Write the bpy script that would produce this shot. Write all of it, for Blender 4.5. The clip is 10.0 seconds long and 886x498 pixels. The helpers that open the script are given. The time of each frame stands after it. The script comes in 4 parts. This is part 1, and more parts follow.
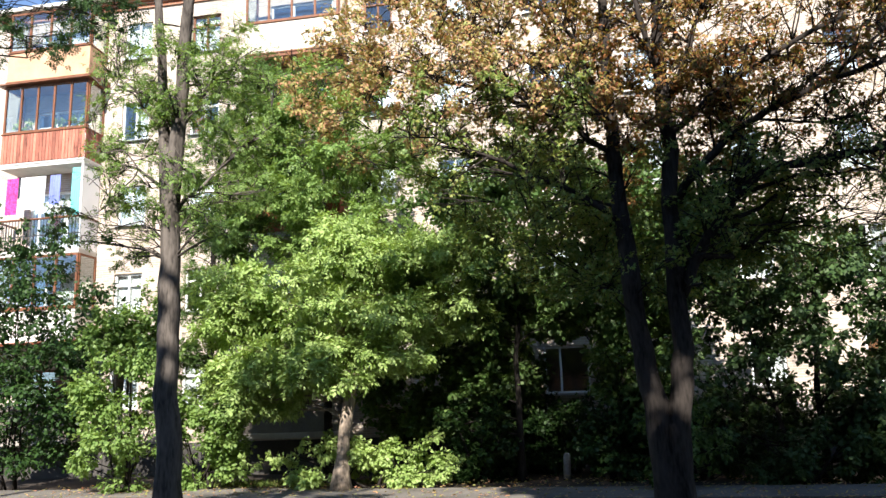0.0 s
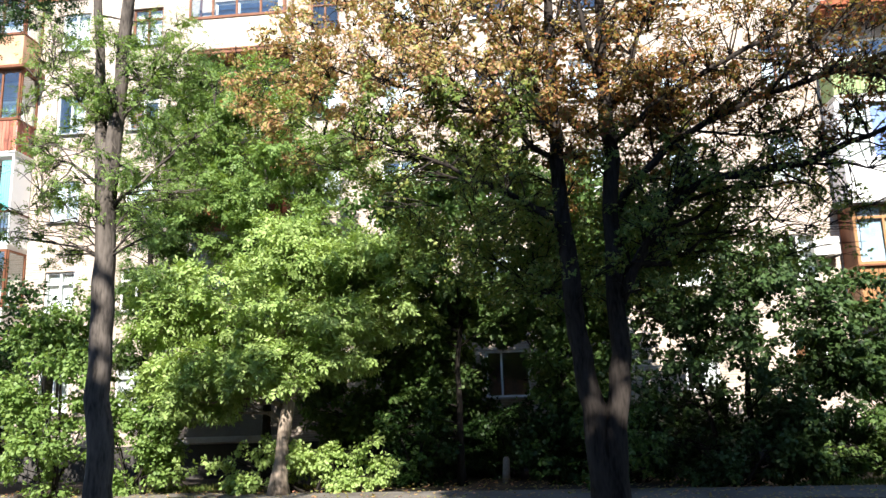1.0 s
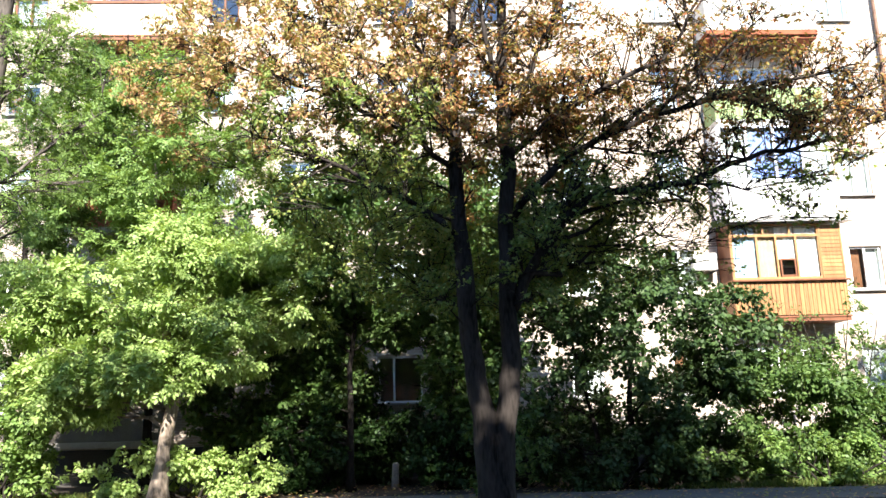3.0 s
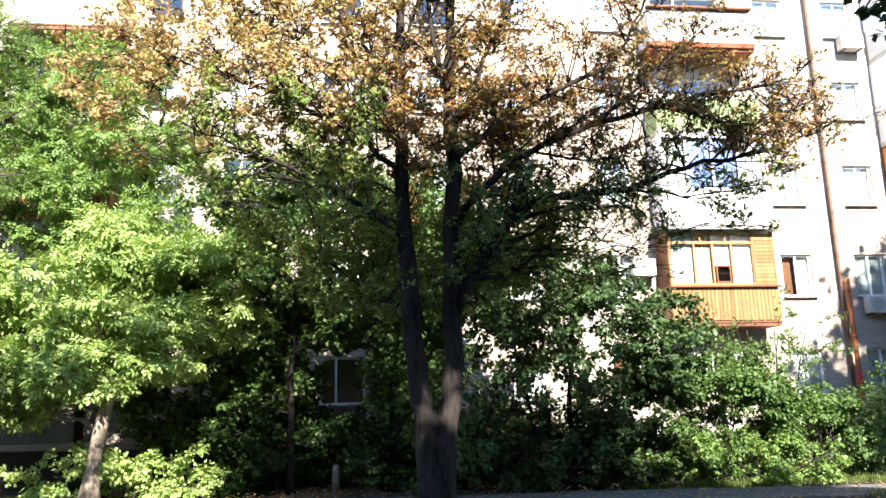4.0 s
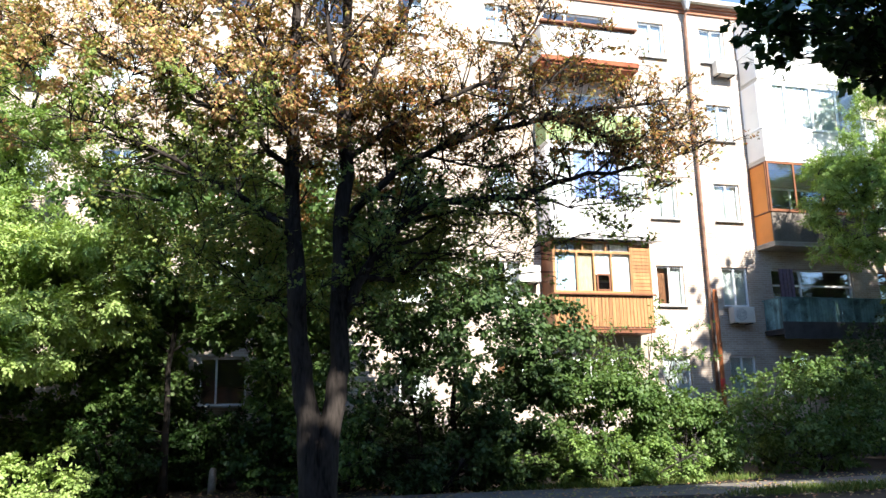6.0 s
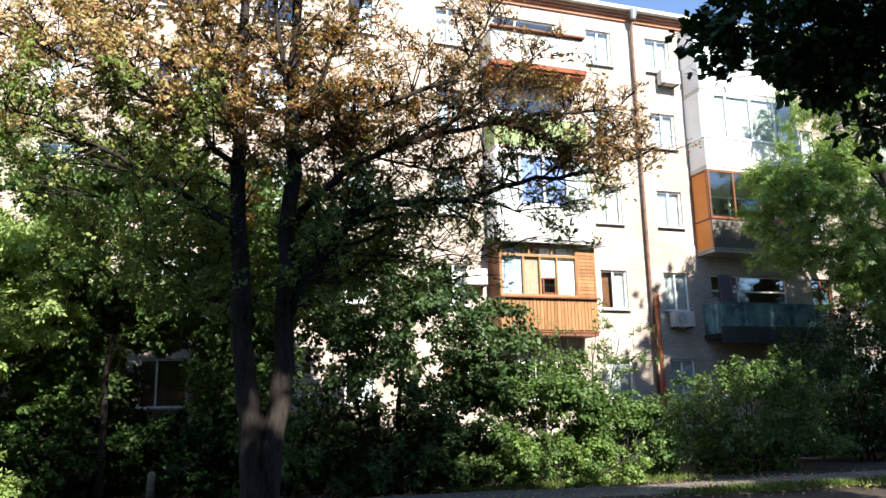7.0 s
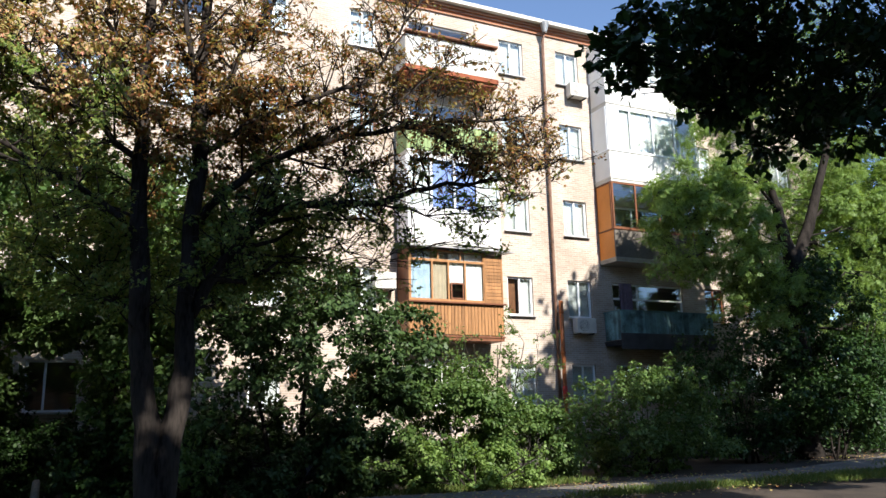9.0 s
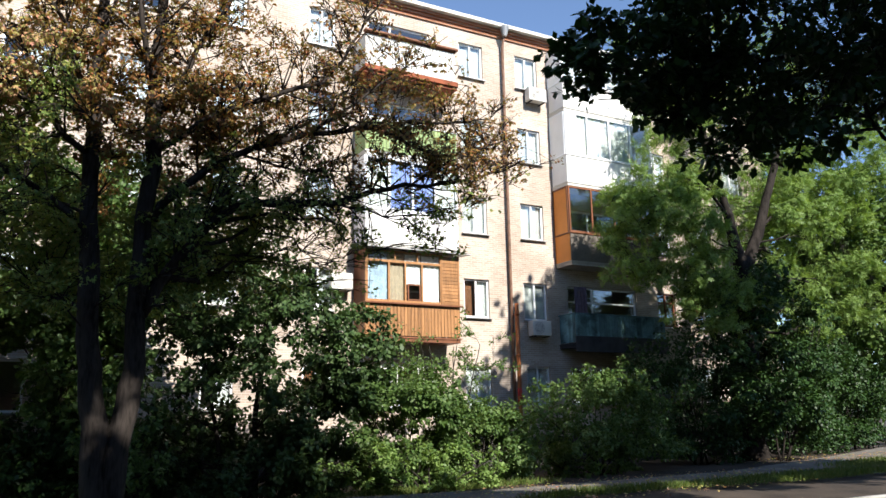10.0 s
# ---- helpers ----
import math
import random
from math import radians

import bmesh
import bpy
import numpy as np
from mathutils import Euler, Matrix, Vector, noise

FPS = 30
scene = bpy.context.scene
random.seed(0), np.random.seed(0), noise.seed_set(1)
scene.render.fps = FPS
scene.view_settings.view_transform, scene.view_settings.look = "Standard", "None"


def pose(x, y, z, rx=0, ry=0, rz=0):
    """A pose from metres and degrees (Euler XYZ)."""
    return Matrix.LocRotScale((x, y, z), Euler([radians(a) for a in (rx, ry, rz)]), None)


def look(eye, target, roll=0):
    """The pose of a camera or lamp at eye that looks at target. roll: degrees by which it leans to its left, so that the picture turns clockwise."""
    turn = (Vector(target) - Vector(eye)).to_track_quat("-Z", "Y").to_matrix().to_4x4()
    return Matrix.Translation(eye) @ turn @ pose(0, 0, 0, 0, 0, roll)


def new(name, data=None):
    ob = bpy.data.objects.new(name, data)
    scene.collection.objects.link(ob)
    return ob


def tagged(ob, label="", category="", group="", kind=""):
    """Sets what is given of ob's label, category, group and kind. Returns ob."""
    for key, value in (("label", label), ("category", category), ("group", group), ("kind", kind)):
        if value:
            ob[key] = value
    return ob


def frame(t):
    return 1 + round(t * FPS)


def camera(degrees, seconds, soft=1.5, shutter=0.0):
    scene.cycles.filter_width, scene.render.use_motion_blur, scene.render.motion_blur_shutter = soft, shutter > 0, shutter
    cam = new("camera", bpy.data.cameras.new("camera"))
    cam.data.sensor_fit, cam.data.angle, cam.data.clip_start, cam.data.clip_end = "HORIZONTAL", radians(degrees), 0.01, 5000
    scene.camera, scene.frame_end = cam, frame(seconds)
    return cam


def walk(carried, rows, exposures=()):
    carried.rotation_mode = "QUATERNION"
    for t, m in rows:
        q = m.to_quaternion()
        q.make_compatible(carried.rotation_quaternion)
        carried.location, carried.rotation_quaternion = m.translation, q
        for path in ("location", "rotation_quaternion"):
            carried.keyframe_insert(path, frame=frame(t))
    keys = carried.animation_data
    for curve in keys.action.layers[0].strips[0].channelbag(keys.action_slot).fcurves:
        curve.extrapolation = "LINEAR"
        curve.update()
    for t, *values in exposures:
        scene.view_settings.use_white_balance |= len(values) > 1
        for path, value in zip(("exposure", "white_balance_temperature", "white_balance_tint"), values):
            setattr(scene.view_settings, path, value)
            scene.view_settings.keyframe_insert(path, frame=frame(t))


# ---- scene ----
cam = camera(59.6, 10.0, soft=1.5)
EYE = (0.0, 0.0, 1.9)
# seconds, yaw, pitch, roll: the camera stands and turns to its right
TURNS = [
    (0.0, 10.07, 11.43, 1.99), (0.5, 7.96, 11.47, 1.95), (1.0, 5.78, 11.55, 1.84), (1.5, 3.88, 11.61, 1.77),
    (2.0, 1.87, 11.65, 1.71), (2.5, -0.07, 11.7, 1.6), (4.0, -6.31, 11.76, 1.41), (4.5, -8.4, 11.75, 1.34),
    (5.0, -10.63, 11.73, 1.31), (5.5, -12.65, 11.71, 1.21), (7.0, -18.64, 11.8, 1.19), (7.5, -20.4, 11.84, 1.2),
    (8.0, -22.22, 11.88, 1.12), (8.5, -23.8, 11.94, 1.19), (9.0, -25.49, 11.96, 1.18), (9.5, -27.08, 11.99, 1.14),
    (10.0, -28.75, 12.01, 1.04),
]
walk(cam, [(t, pose(*EYE, 90 + p, r, y)) for t, y, p, r in TURNS],
     exposures=[(0.0, 1.4), (2.0, 1.82), (3.0, 2.04), (4.0, 2.16), (5.0, 2.1), (5.5, 1.98), (7.5, 1.32), (10.0, 1.03)])

# ---- light ----
SUN_EL, SUN_AZ = radians(38), radians(5)      # height, and turn to the right of the way straight back from the facade
world = bpy.data.worlds.new("sky")
scene.world = world
world.use_nodes = True
wn = world.node_tree.nodes
sky = wn.new("ShaderNodeTexSky")
sky.sky_type = "NISHITA"
sky.sun_disc = False
sky.dust_density = 0.0
sky.ozone_density = 2.0
sky.air_density = 0.7
sky.sun_elevation = SUN_EL
sky.sun_rotation = radians(180) - SUN_AZ
wn["Background"].inputs["Strength"].default_value = 0.125
world.node_tree.links.new(sky.outputs[0], wn["Background"].inputs[0])
TO_SUN = Vector((math.sin(SUN_AZ) * math.cos(SUN_EL), -math.cos(SUN_AZ) * math.cos(SUN_EL), math.sin(SUN_EL)))
sun_data = bpy.data.lights.new("sun", "SUN")
sun_data.energy, sun_data.angle, sun_data.color = 5.0, radians(0.5), (1.0, 0.95, 0.88)
sun = new("sun", sun_data)
sun.matrix_world = look(TO_SUN * 60, (0, 0, 0))


# ---- materials ----
def mat(name, color, rough=0.8, metal=0.0, vary=0.25, scale=3.0, fine=40.0, bump=0.15, second=None, spec=0.3, stretch=(1, 1, 1), per_piece=0.0):
    """A surface with large stains and fine grain, in world metres."""
    m = bpy.data.materials.new(name)
    m.use_nodes = True
    n, l = m.node_tree.nodes, m.node_tree.links
    b = n["Principled BSDF"]
    b.inputs["Roughness"].default_value, b.inputs["Metallic"].default_value = rough, metal
    b.inputs["Specular IOR Level"].default_value = spec
    geo = n.new("ShaderNodeNewGeometry")
    mp = n.new("ShaderNodeMapping")
    mp.inputs["Scale"].default_value = stretch
    l.new(geo.outputs["Position"], mp.inputs[0])
    big, small = n.new("ShaderNodeTexNoise"), n.new("ShaderNodeTexNoise")
    big.inputs["Scale"].default_value, small.inputs["Scale"].default_value = scale, fine
    big.inputs["Detail"].default_value = 5
    l.new(mp.outputs[0], big.inputs[0])
    l.new(mp.outputs[0], small.inputs[0])
    mixf = n.new("ShaderNodeMix")
    mixf.inputs[0].default_value = 0.4
    l.new(big.outputs[0], mixf.inputs[2])
    l.new(small.outputs[0], mixf.inputs[3])
    ramp = n.new("ShaderNodeValToRGB")
    c = Vector(color)
    dark = Vector(second) if second else c * (1 - vary * 1.6)
    light = Vector([min(1, v * (1 + vary)) for v in c])
    ramp.color_ramp.elements[0].position, ramp.color_ramp.elements[1].position = 0.32, 0.68
    ramp.color_ramp.elements[0].color, ramp.color_ramp.elements[1].color = (*dark, 1), (*light, 1)
    mid = ramp.color_ramp.elements.new(0.5)
    mid.color = (*c, 1)
    l.new(mixf.outputs[0], ramp.inputs[0])
    l.new(ramp.outputs[0], b.inputs["Base Color"])
    if per_piece:
        info, spread = n.new("ShaderNodeObjectInfo"), n.new("ShaderNodeMapRange")
        spread.inputs["To Min"].default_value, spread.inputs["To Max"].default_value = 1 - per_piece, 1 + per_piece
        tint = n.new("ShaderNodeVectorMath")
        tint.operation = "SCALE"
        l.new(info.outputs["Random"], spread.inputs[0])
        l.new(ramp.outputs[0], tint.inputs[0])
        l.new(spread.outputs[0], tint.inputs["Scale"])
        l.new(tint.outputs[0], b.inputs["Base Color"])
    if bump:
        bp = n.new("ShaderNodeBump")
        bp.inputs["Strength"].default_value, bp.inputs["Distance"].default_value = bump, 0.02
        l.new(mixf.outputs[0], bp.inputs["Height"])
        l.new(bp.outputs[0], b.inputs["Normal"])
    return m


def brick_mat(name, c1, c2, mortar):
    """Coursed brick at real size, weathered in large stains."""
    m = bpy.data.materials.new(name)
    m.use_nodes = True
    n, l = m.node_tree.nodes, m.node_tree.links
    b = n["Principled BSDF"]
    b.inputs["Roughness"].default_value = 0.9
    b.inputs["Specular IOR Level"].default_value = 0.2
    geo = n.new("ShaderNodeNewGeometry")
    sep, com = n.new("ShaderNodeSeparateXYZ"), n.new("ShaderNodeCombineXYZ")
    add = n.new("ShaderNodeMath")
    l.new(geo.outputs["Position"], sep.inputs[0])
    l.new(sep.outputs[0], add.inputs[0])
    l.new(sep.outputs[1], add.inputs[1])
    l.new(add.outputs[0], com.inputs[0])
    l.new(sep.outputs[2], com.inputs[1])
    br = n.new("ShaderNodeTexBrick")
    for key, v in (("Scale", 1.0), ("Mortar Size", 0.009), ("Brick Width", 0.26), ("Row Height", 0.077), ("Bias", 0.0), ("Mortar Smooth", 0.2)):
        br.inputs[key].default_value = v
    br.inputs["Color1"].default_value, br.inputs["Color2"].default_value, br.inputs["Mortar"].default_value = (*c1, 1), (*c2, 1), (*mortar, 1)
    l.new(com.outputs[0], br.inputs["Vector"])
    no = n.new("ShaderNodeTexNoise")
    no.inputs["Scale"].default_value, no.inputs["Detail"].default_value = 0.7, 6
    l.new(geo.outputs["Position"], no.inputs[0])
    ramp = n.new("ShaderNodeValToRGB")
    ramp.color_ramp.elements[0].position, ramp.color_ramp.elements[1].position = 0.3, 0.7
    ramp.color_ramp.elements[0].color, ramp.color_ramp.elements[1].color = (0.72, 0.68, 0.64, 1), (1.0, 1.0, 1.0, 1)
    l.new(no.outputs[0], ramp.inputs[0])
    mul = n.new("ShaderNodeMix")
    mul.data_type, mul.blend_type = "RGBA", "MULTIPLY"
    mul.inputs[0].default_value = 1.0
    l.new(br.outputs[0], mul.inputs[6])
    l.new(ramp.outputs[0], mul.inputs[7])
    l.new(mul.outputs[2], b.inputs["Base Color"])
    bp = n.new("ShaderNodeBump")
    bp.inputs["Strength"].default_value, bp.inputs["Distance"].default_value = 0.5, 0.01
    bp.invert = True
    l.new(br.outputs["Fac"], bp.inputs["Height"])
    l.new(bp.outputs[0], b.inputs["Normal"])
    return m


def leaf_mat(name, colors, through_light=0.35, rough=0.5):
    """Leaves: each one its own tint, some light shining through."""
    m = bpy.data.materials.new(name)
    m.use_nodes = True
    n, l = m.node_tree.nodes, m.node_tree.links
    b = n["Principled BSDF"]
    b.inputs["Roughness"].default_value = rough
    b.inputs["Specular IOR Level"].default_value = 0.28
    geo = n.new("ShaderNodeNewGeometry")
    no = n.new("ShaderNodeTexNoise")
    no.inputs["Scale"].default_value, no.inputs["Detail"].default_value = 0.9, 3
    l.new(geo.outputs["Position"], no.inputs[0])
    mixf = n.new("ShaderNodeMix")
    mixf.inputs[0].default_value = 0.5
    l.new(geo.outputs["Random Per Island"], mixf.inputs[2])
    l.new(no.outputs[0], mixf.inputs[3])
    ramp = n.new("ShaderNodeValToRGB")
    e = ramp.color_ramp.elements
    e[0].position, e[1].position = 0.15, 0.85
    e[0].color, e[1].color = (*colors[0], 1), (*colors[-1], 1)
    for i, c in enumerate(colors[1:-1]):
        k = e.new(0.15 + 0.7 * (i + 1) / (len(colors) - 1))
        k.color = (*c, 1)
    l.new(mixf.outputs[0], ramp.inputs[0])
    l.new(ramp.outputs[0], b.inputs["Base Color"])
    tr = n.new("ShaderNodeBsdfTranslucent")
    gain = n.new("ShaderNodeMix")
    gain.data_type, gain.blend_type = "RGBA", "MULTIPLY"
    gain.inputs[0].default_value = 1.0
    gain.inputs[7].default_value = (1.25, 1.2, 0.6, 1)
    l.new(ramp.outputs[0], gain.inputs[6])
    l.new(gain.outputs[2], tr.inputs[0])
    mx = n.new("ShaderNodeMixShader")
    mx.inputs[0].default_value = through_light
    l.new(b.outputs[0], mx.inputs[1])
    l.new(tr.outputs[0], mx.inputs[2])
    l.new(mx.outputs[0], n["Material Output"].inputs[0])
    return m


def glass_mat(name, tint=(0.9, 0.95, 0.95)):
    m = bpy.data.materials.new(name)
    m.use_nodes = True
    n, l = m.node_tree.nodes, m.node_tree.links
    tr, gl, mx = n.new("ShaderNodeBsdfTransparent"), n.new("ShaderNodeBsdfGlossy"), n.new("ShaderNodeMixShader")
    lw, rng = n.new("ShaderNodeLayerWeight"), n.new("ShaderNodeMapRange")
    tr.inputs[0].default_value = (*tint, 1)
    gl.inputs["Roughness"].default_value = 0.03
    lw.inputs[0].default_value = 0.15
    rng.inputs["To Min"].default_value, rng.inputs["To Max"].default_value = 0.10, 0.6
    l.new(lw.outputs["Facing"], rng.inputs[0])
    l.new(rng.outputs[0], mx.inputs[0])
    l.new(tr.outputs[0], mx.inputs[1])
    l.new(gl.outputs[0], mx.inputs[2])
    l.new(mx.outputs[0], n["Material Output"].inputs[0])
    return m


M = {
    "brick": brick_mat("cream_brick", (0.55, 0.46, 0.385), (0.43, 0.35, 0.285), (0.60, 0.55, 0.49)),
    "red_brick": brick_mat("red_brick", (0.42, 0.17, 0.09), (0.34, 0.13, 0.07), (0.35, 0.28, 0.22)),
    # dark plinth, deepened to carry the tree shade along the wall foot
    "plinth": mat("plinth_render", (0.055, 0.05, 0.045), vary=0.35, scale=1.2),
    "cream": mat("cream_plaster", (0.60, 0.53, 0.43), rough=0.85, vary=0.12, scale=1.2),
    "white": mat("white_paint", (0.80, 0.79, 0.76), rough=0.5, vary=0.05, scale=1.5, bump=0.04),
    "offwhite": mat("dirty_white", (0.62, 0.60, 0.55), rough=0.7, vary=0.15, scale=2),
    "pvc": mat("white_plastic", (0.82, 0.83, 0.84), rough=0.35, vary=0.03, bump=0.0),
    "brown": mat("brown_wood_paint", (0.17, 0.065, 0.03), rough=0.55, vary=0.3, scale=4, stretch=(1, 1, 0.2)),
    "wood": mat("varnished_pine", (0.30, 0.15, 0.062), rough=0.45, vary=0.3, scale=5, stretch=(3, 3, 0.25), per_piece=0.22),
    "redboard": mat("faded_red_boards", (0.36, 0.13, 0.085), rough=0.8, vary=0.35, scale=5, stretch=(2, 2, 0.3), per_piece=0.4),
    "orange": mat("orange_plaster", (0.55, 0.33, 0.20), rough=0.85, vary=0.2, scale=1.5),
    "rust": mat("rust_red_paint", (0.25, 0.072, 0.032), rough=0.8, vary=0.35, scale=3),
    "orangepanel": mat("orange_panel", (0.62, 0.22, 0.04), rough=0.5, vary=0.12, scale=1.5),
    "concrete": mat("slab_concrete", (0.36, 0.33, 0.29), vary=0.3, scale=2),
    "teal": mat("teal_metal_paint", (0.13, 0.24, 0.25), rough=0.6, vary=0.6, scale=2.5, per_piece=0.35),
    "tealcloth": mat("turquoise_cloth", (0.20, 0.60, 0.58), rough=0.9, vary=0.1),
    "green": mat("green_boards", (0.26, 0.35, 0.14), rough=0.6, vary=0.2, scale=3, per_piece=0.15),
    "metal": mat("roof_tin", (0.42, 0.42, 0.42), rough=0.45, metal=0.6, vary=0.2, scale=2),
    "darkmetal": mat("dark_iron", (0.06, 0.06, 0.065), rough=0.6, metal=0.3, vary=0.3),
    "pipe": mat("drainpipe_paint", (0.19, 0.105, 0.07), rough=0.6, vary=0.35, scale=4),
    "orangepipe": mat("orange_pipe_paint", (0.37, 0.115, 0.035), rough=0.5, vary=0.25, scale=5),
    "glass": glass_mat("window_glass"),
    "curtain": mat("net_curtain", (0.70, 0.70, 0.68), rough=0.9, vary=0.08, scale=6),
    "drape": mat("brown_drape", (0.30, 0.14, 0.07), rough=0.9, vary=0.2, scale=6),
    "room": mat("room_wall", (0.30, 0.27, 0.23), vary=0.15),
    "roof": mat("roofing_felt", (0.12, 0.12, 0.12), vary=0.2),
    # brown earth, lowered to carry the shade under the trees
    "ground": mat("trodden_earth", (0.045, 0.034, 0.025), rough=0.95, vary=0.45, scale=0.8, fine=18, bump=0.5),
    "asphalt": mat("worn_asphalt", (0.075, 0.073, 0.07), rough=0.9, vary=0.3, scale=0.8, fine=60, bump=0.3),
    "path": mat("pale_asphalt", (0.145, 0.13, 0.112), rough=0.92, vary=0.3, scale=0.9, fine=50, bump=0.35),
    "kerb": mat("kerb_stone", (0.32, 0.31, 0.29), vary=0.25, scale=2),
    "grass": leaf_mat("grass_blades", [(0.07, 0.12, 0.02), (0.12, 0.18, 0.04), (0.22, 0.22, 0.07)], 0.3),
    "bark": mat("grey_bark", (0.105, 0.090, 0.078), rough=0.95, spec=0.08, vary=0.5, scale=7, fine=30, bump=1.0, stretch=(1, 1, 0.22)),
    "barkpale": mat("pale_bark", (0.24, 0.19, 0.145), rough=0.95, spec=0.08, vary=0.45, scale=7, fine=30, bump=1.0, stretch=(1, 1, 0.22)),
    # next two barks near black: shade on the trunks is put into their colour
    "barkshade": mat("shaded_bark", (0.026, 0.022, 0.019), rough=0.95, spec=0.08, vary=0.5, scale=7, fine=30, bump=1.0, stretch=(1, 1, 0.22)),
    "barkchestnut": mat("shaded_chestnut_bark", (0.036, 0.030, 0.026), rough=0.95, spec=0.08, vary=0.5, scale=7, fine=30, bump=1.0, stretch=(1, 1, 0.22)),
    "leaf_elder": leaf_mat("box_elder_leaves", [(0.19, 0.29, 0.07), (0.31, 0.42, 0.13), (0.43, 0.53, 0.21)], 0.35),
    "leaf_mid": leaf_mat("green_leaves", [(0.045, 0.09, 0.022), (0.088, 0.155, 0.04), (0.165, 0.235, 0.075)], 0.35),
    # near-black green: the shade on these plants is put into the leaf colour
    "leaf_shade": leaf_mat("shade_green_leaves", [(0.016, 0.04, 0.010), (0.028, 0.065, 0.015), (0.05, 0.10, 0.022)], 0.2),
    "leaf_chestnut": leaf_mat("autumn_chestnut_leaves", [(0.40, 0.13, 0.08), (0.27, 0.33, 0.09), (0.58, 0.26, 0.18), (0.34, 0.34, 0.11), (0.54, 0.27, 0.18)], 0.3),
    # green lowered towards near-black: the maple's half shade is in the colour
    "leaf_maple": leaf_mat("maple_leaves", [(0.026, 0.055, 0.017), (0.048, 0.09, 0.027), (0.09, 0.14, 0.045)], 0.25),
    # autumn brown of the right crown, darkened to put its shade in the colour
    "leaf_brown_shade": leaf_mat("shade_brown_chestnut_leaves", [(0.11, 0.034, 0.02), (0.16, 0.18, 0.042), (0.33, 0.105, 0.05), (0.24, 0.21, 0.055), (0.38, 0.15, 0.06)], 0.3),
    "leaf_green_chestnut": leaf_mat("green_chestnut_leaves", [(0.09, 0.16, 0.035), (0.17, 0.25, 0.06), (0.34, 0.31, 0.09)], 0.3),
    "leaf_locust": leaf_mat("locust_leaves", [(0.11, 0.19, 0.045), (0.18, 0.28, 0.075), (0.28, 0.38, 0.12)], 0.4),
    "bluebacking": mat("blue_backing_cloth", (0.30, 0.38, 0.72), rough=0.9, vary=0.15, scale=5),
    "skycloth": mat("sky_reflection_cloth", (0.42, 0.52, 0.62), rough=0.9, vary=0.2, scale=4),
    "tan": mat("beige_drape", (0.48, 0.38, 0.27), rough=0.9, vary=0.15, scale=6),
    "red": mat("red_pipe_paint", (0.45, 0.03, 0.02), rough=0.5, vary=0.2),
    # parapet grey-brown taken darker for the shade of the trees before it
    "darkpanel": mat("shade_dark_parapet_render", (0.14, 0.12, 0.10), vary=0.3, scale=1.5),
    "purple": mat("purple_cloth", (0.13, 0.095, 0.125), rough=0.9, vary=0.25, scale=8),
    "pink": mat("magenta_cloth", (0.60, 0.06, 0.26), rough=0.9, vary=0.5, scale=14),
    "blue": mat("blue_cloth", (0.20, 0.24, 0.60), rough=0.9, vary=0.2),
    "sheet": mat("white_cloth", (0.80, 0.80, 0.80), rough=0.9, vary=0.04),
}


# ---- building blocks ----
def part(name, bm, material, parent=None, label="", loc=None):
    """Links a bmesh as one mesh object under a thing or a part."""
    me = bpy.data.meshes.new(name)
    bm.to_mesh(me)
    bm.free()
    me.materials.append(material)
    ob = new(name, me)
    if parent:
        ob.parent = parent
    if loc:
        ob.location = loc
    if label:
        tagged(ob, label)
    return ob


def thing(name, label, category, group="", loc=(0, 0, 0)):
    ob = new(name)
    ob.location = loc
    ob.empty_display_size = 0.2
    return tagged(ob, label, category, group)


def box(bm, x0, x1, y0, y1, z0, z1, bevel=0.0):
    r = bmesh.ops.create_cube(bm, size=1.0, matrix=Matrix.Translation(((x0 + x1) / 2, (y0 + y1) / 2, (z0 + z1) / 2)) @ Matrix.Diagonal((x1 - x0, y1 - y0, z1 - z0, 1)))
    if bevel:
        edges = list({e for v in r["verts"] for e in v.link_edges})
        bmesh.ops.bevel(bm, geom=edges, offset=bevel, segments=1, affect="EDGES")
    return bm


def boxes(*dims, bevel=0.0):
    bm = bmesh.new()
    for d in dims:
        box(bm, *d, bevel=bevel)
    return bm


def tube(bm, pts, radii, sides=8, wobble=0.0):
    """A tapering tube through the points."""
    rings = []
    pts = [Vector(p) for p in pts]
    for i, p in enumerate(pts):
        d = (pts[min(i + 1, len(pts) - 1)] - pts[max(i - 1, 0)]).normalized()
        a = d.orthogonal().normalized() if abs(d.z) < 0.95 else (Vector((1, 0, 0)) - d * d.x).normalized()
        b = d.cross(a)
        ring = []
        for k in range(sides):
            w = 2 * math.pi * k / sides
            r = radii[i] * (1 + wobble * noise.noise(p * 1.3 + Vector((math.cos(w), math.sin(w), 0)) * 1.5))
            ring.append(bm.verts.new(p + (a * math.cos(w) + b * math.sin(w)) * r))
        rings.append(ring)
    for r0, r1 in zip(rings, rings[1:]):
        for k in range(sides):
            f = bm.faces.new((r0[k], r0[(k + 1) % sides], r1[(k + 1) % sides], r1[k]))
            f.smooth = True
    bm.faces.new(rings[0][::-1])
    bm.faces.new(rings[-1])


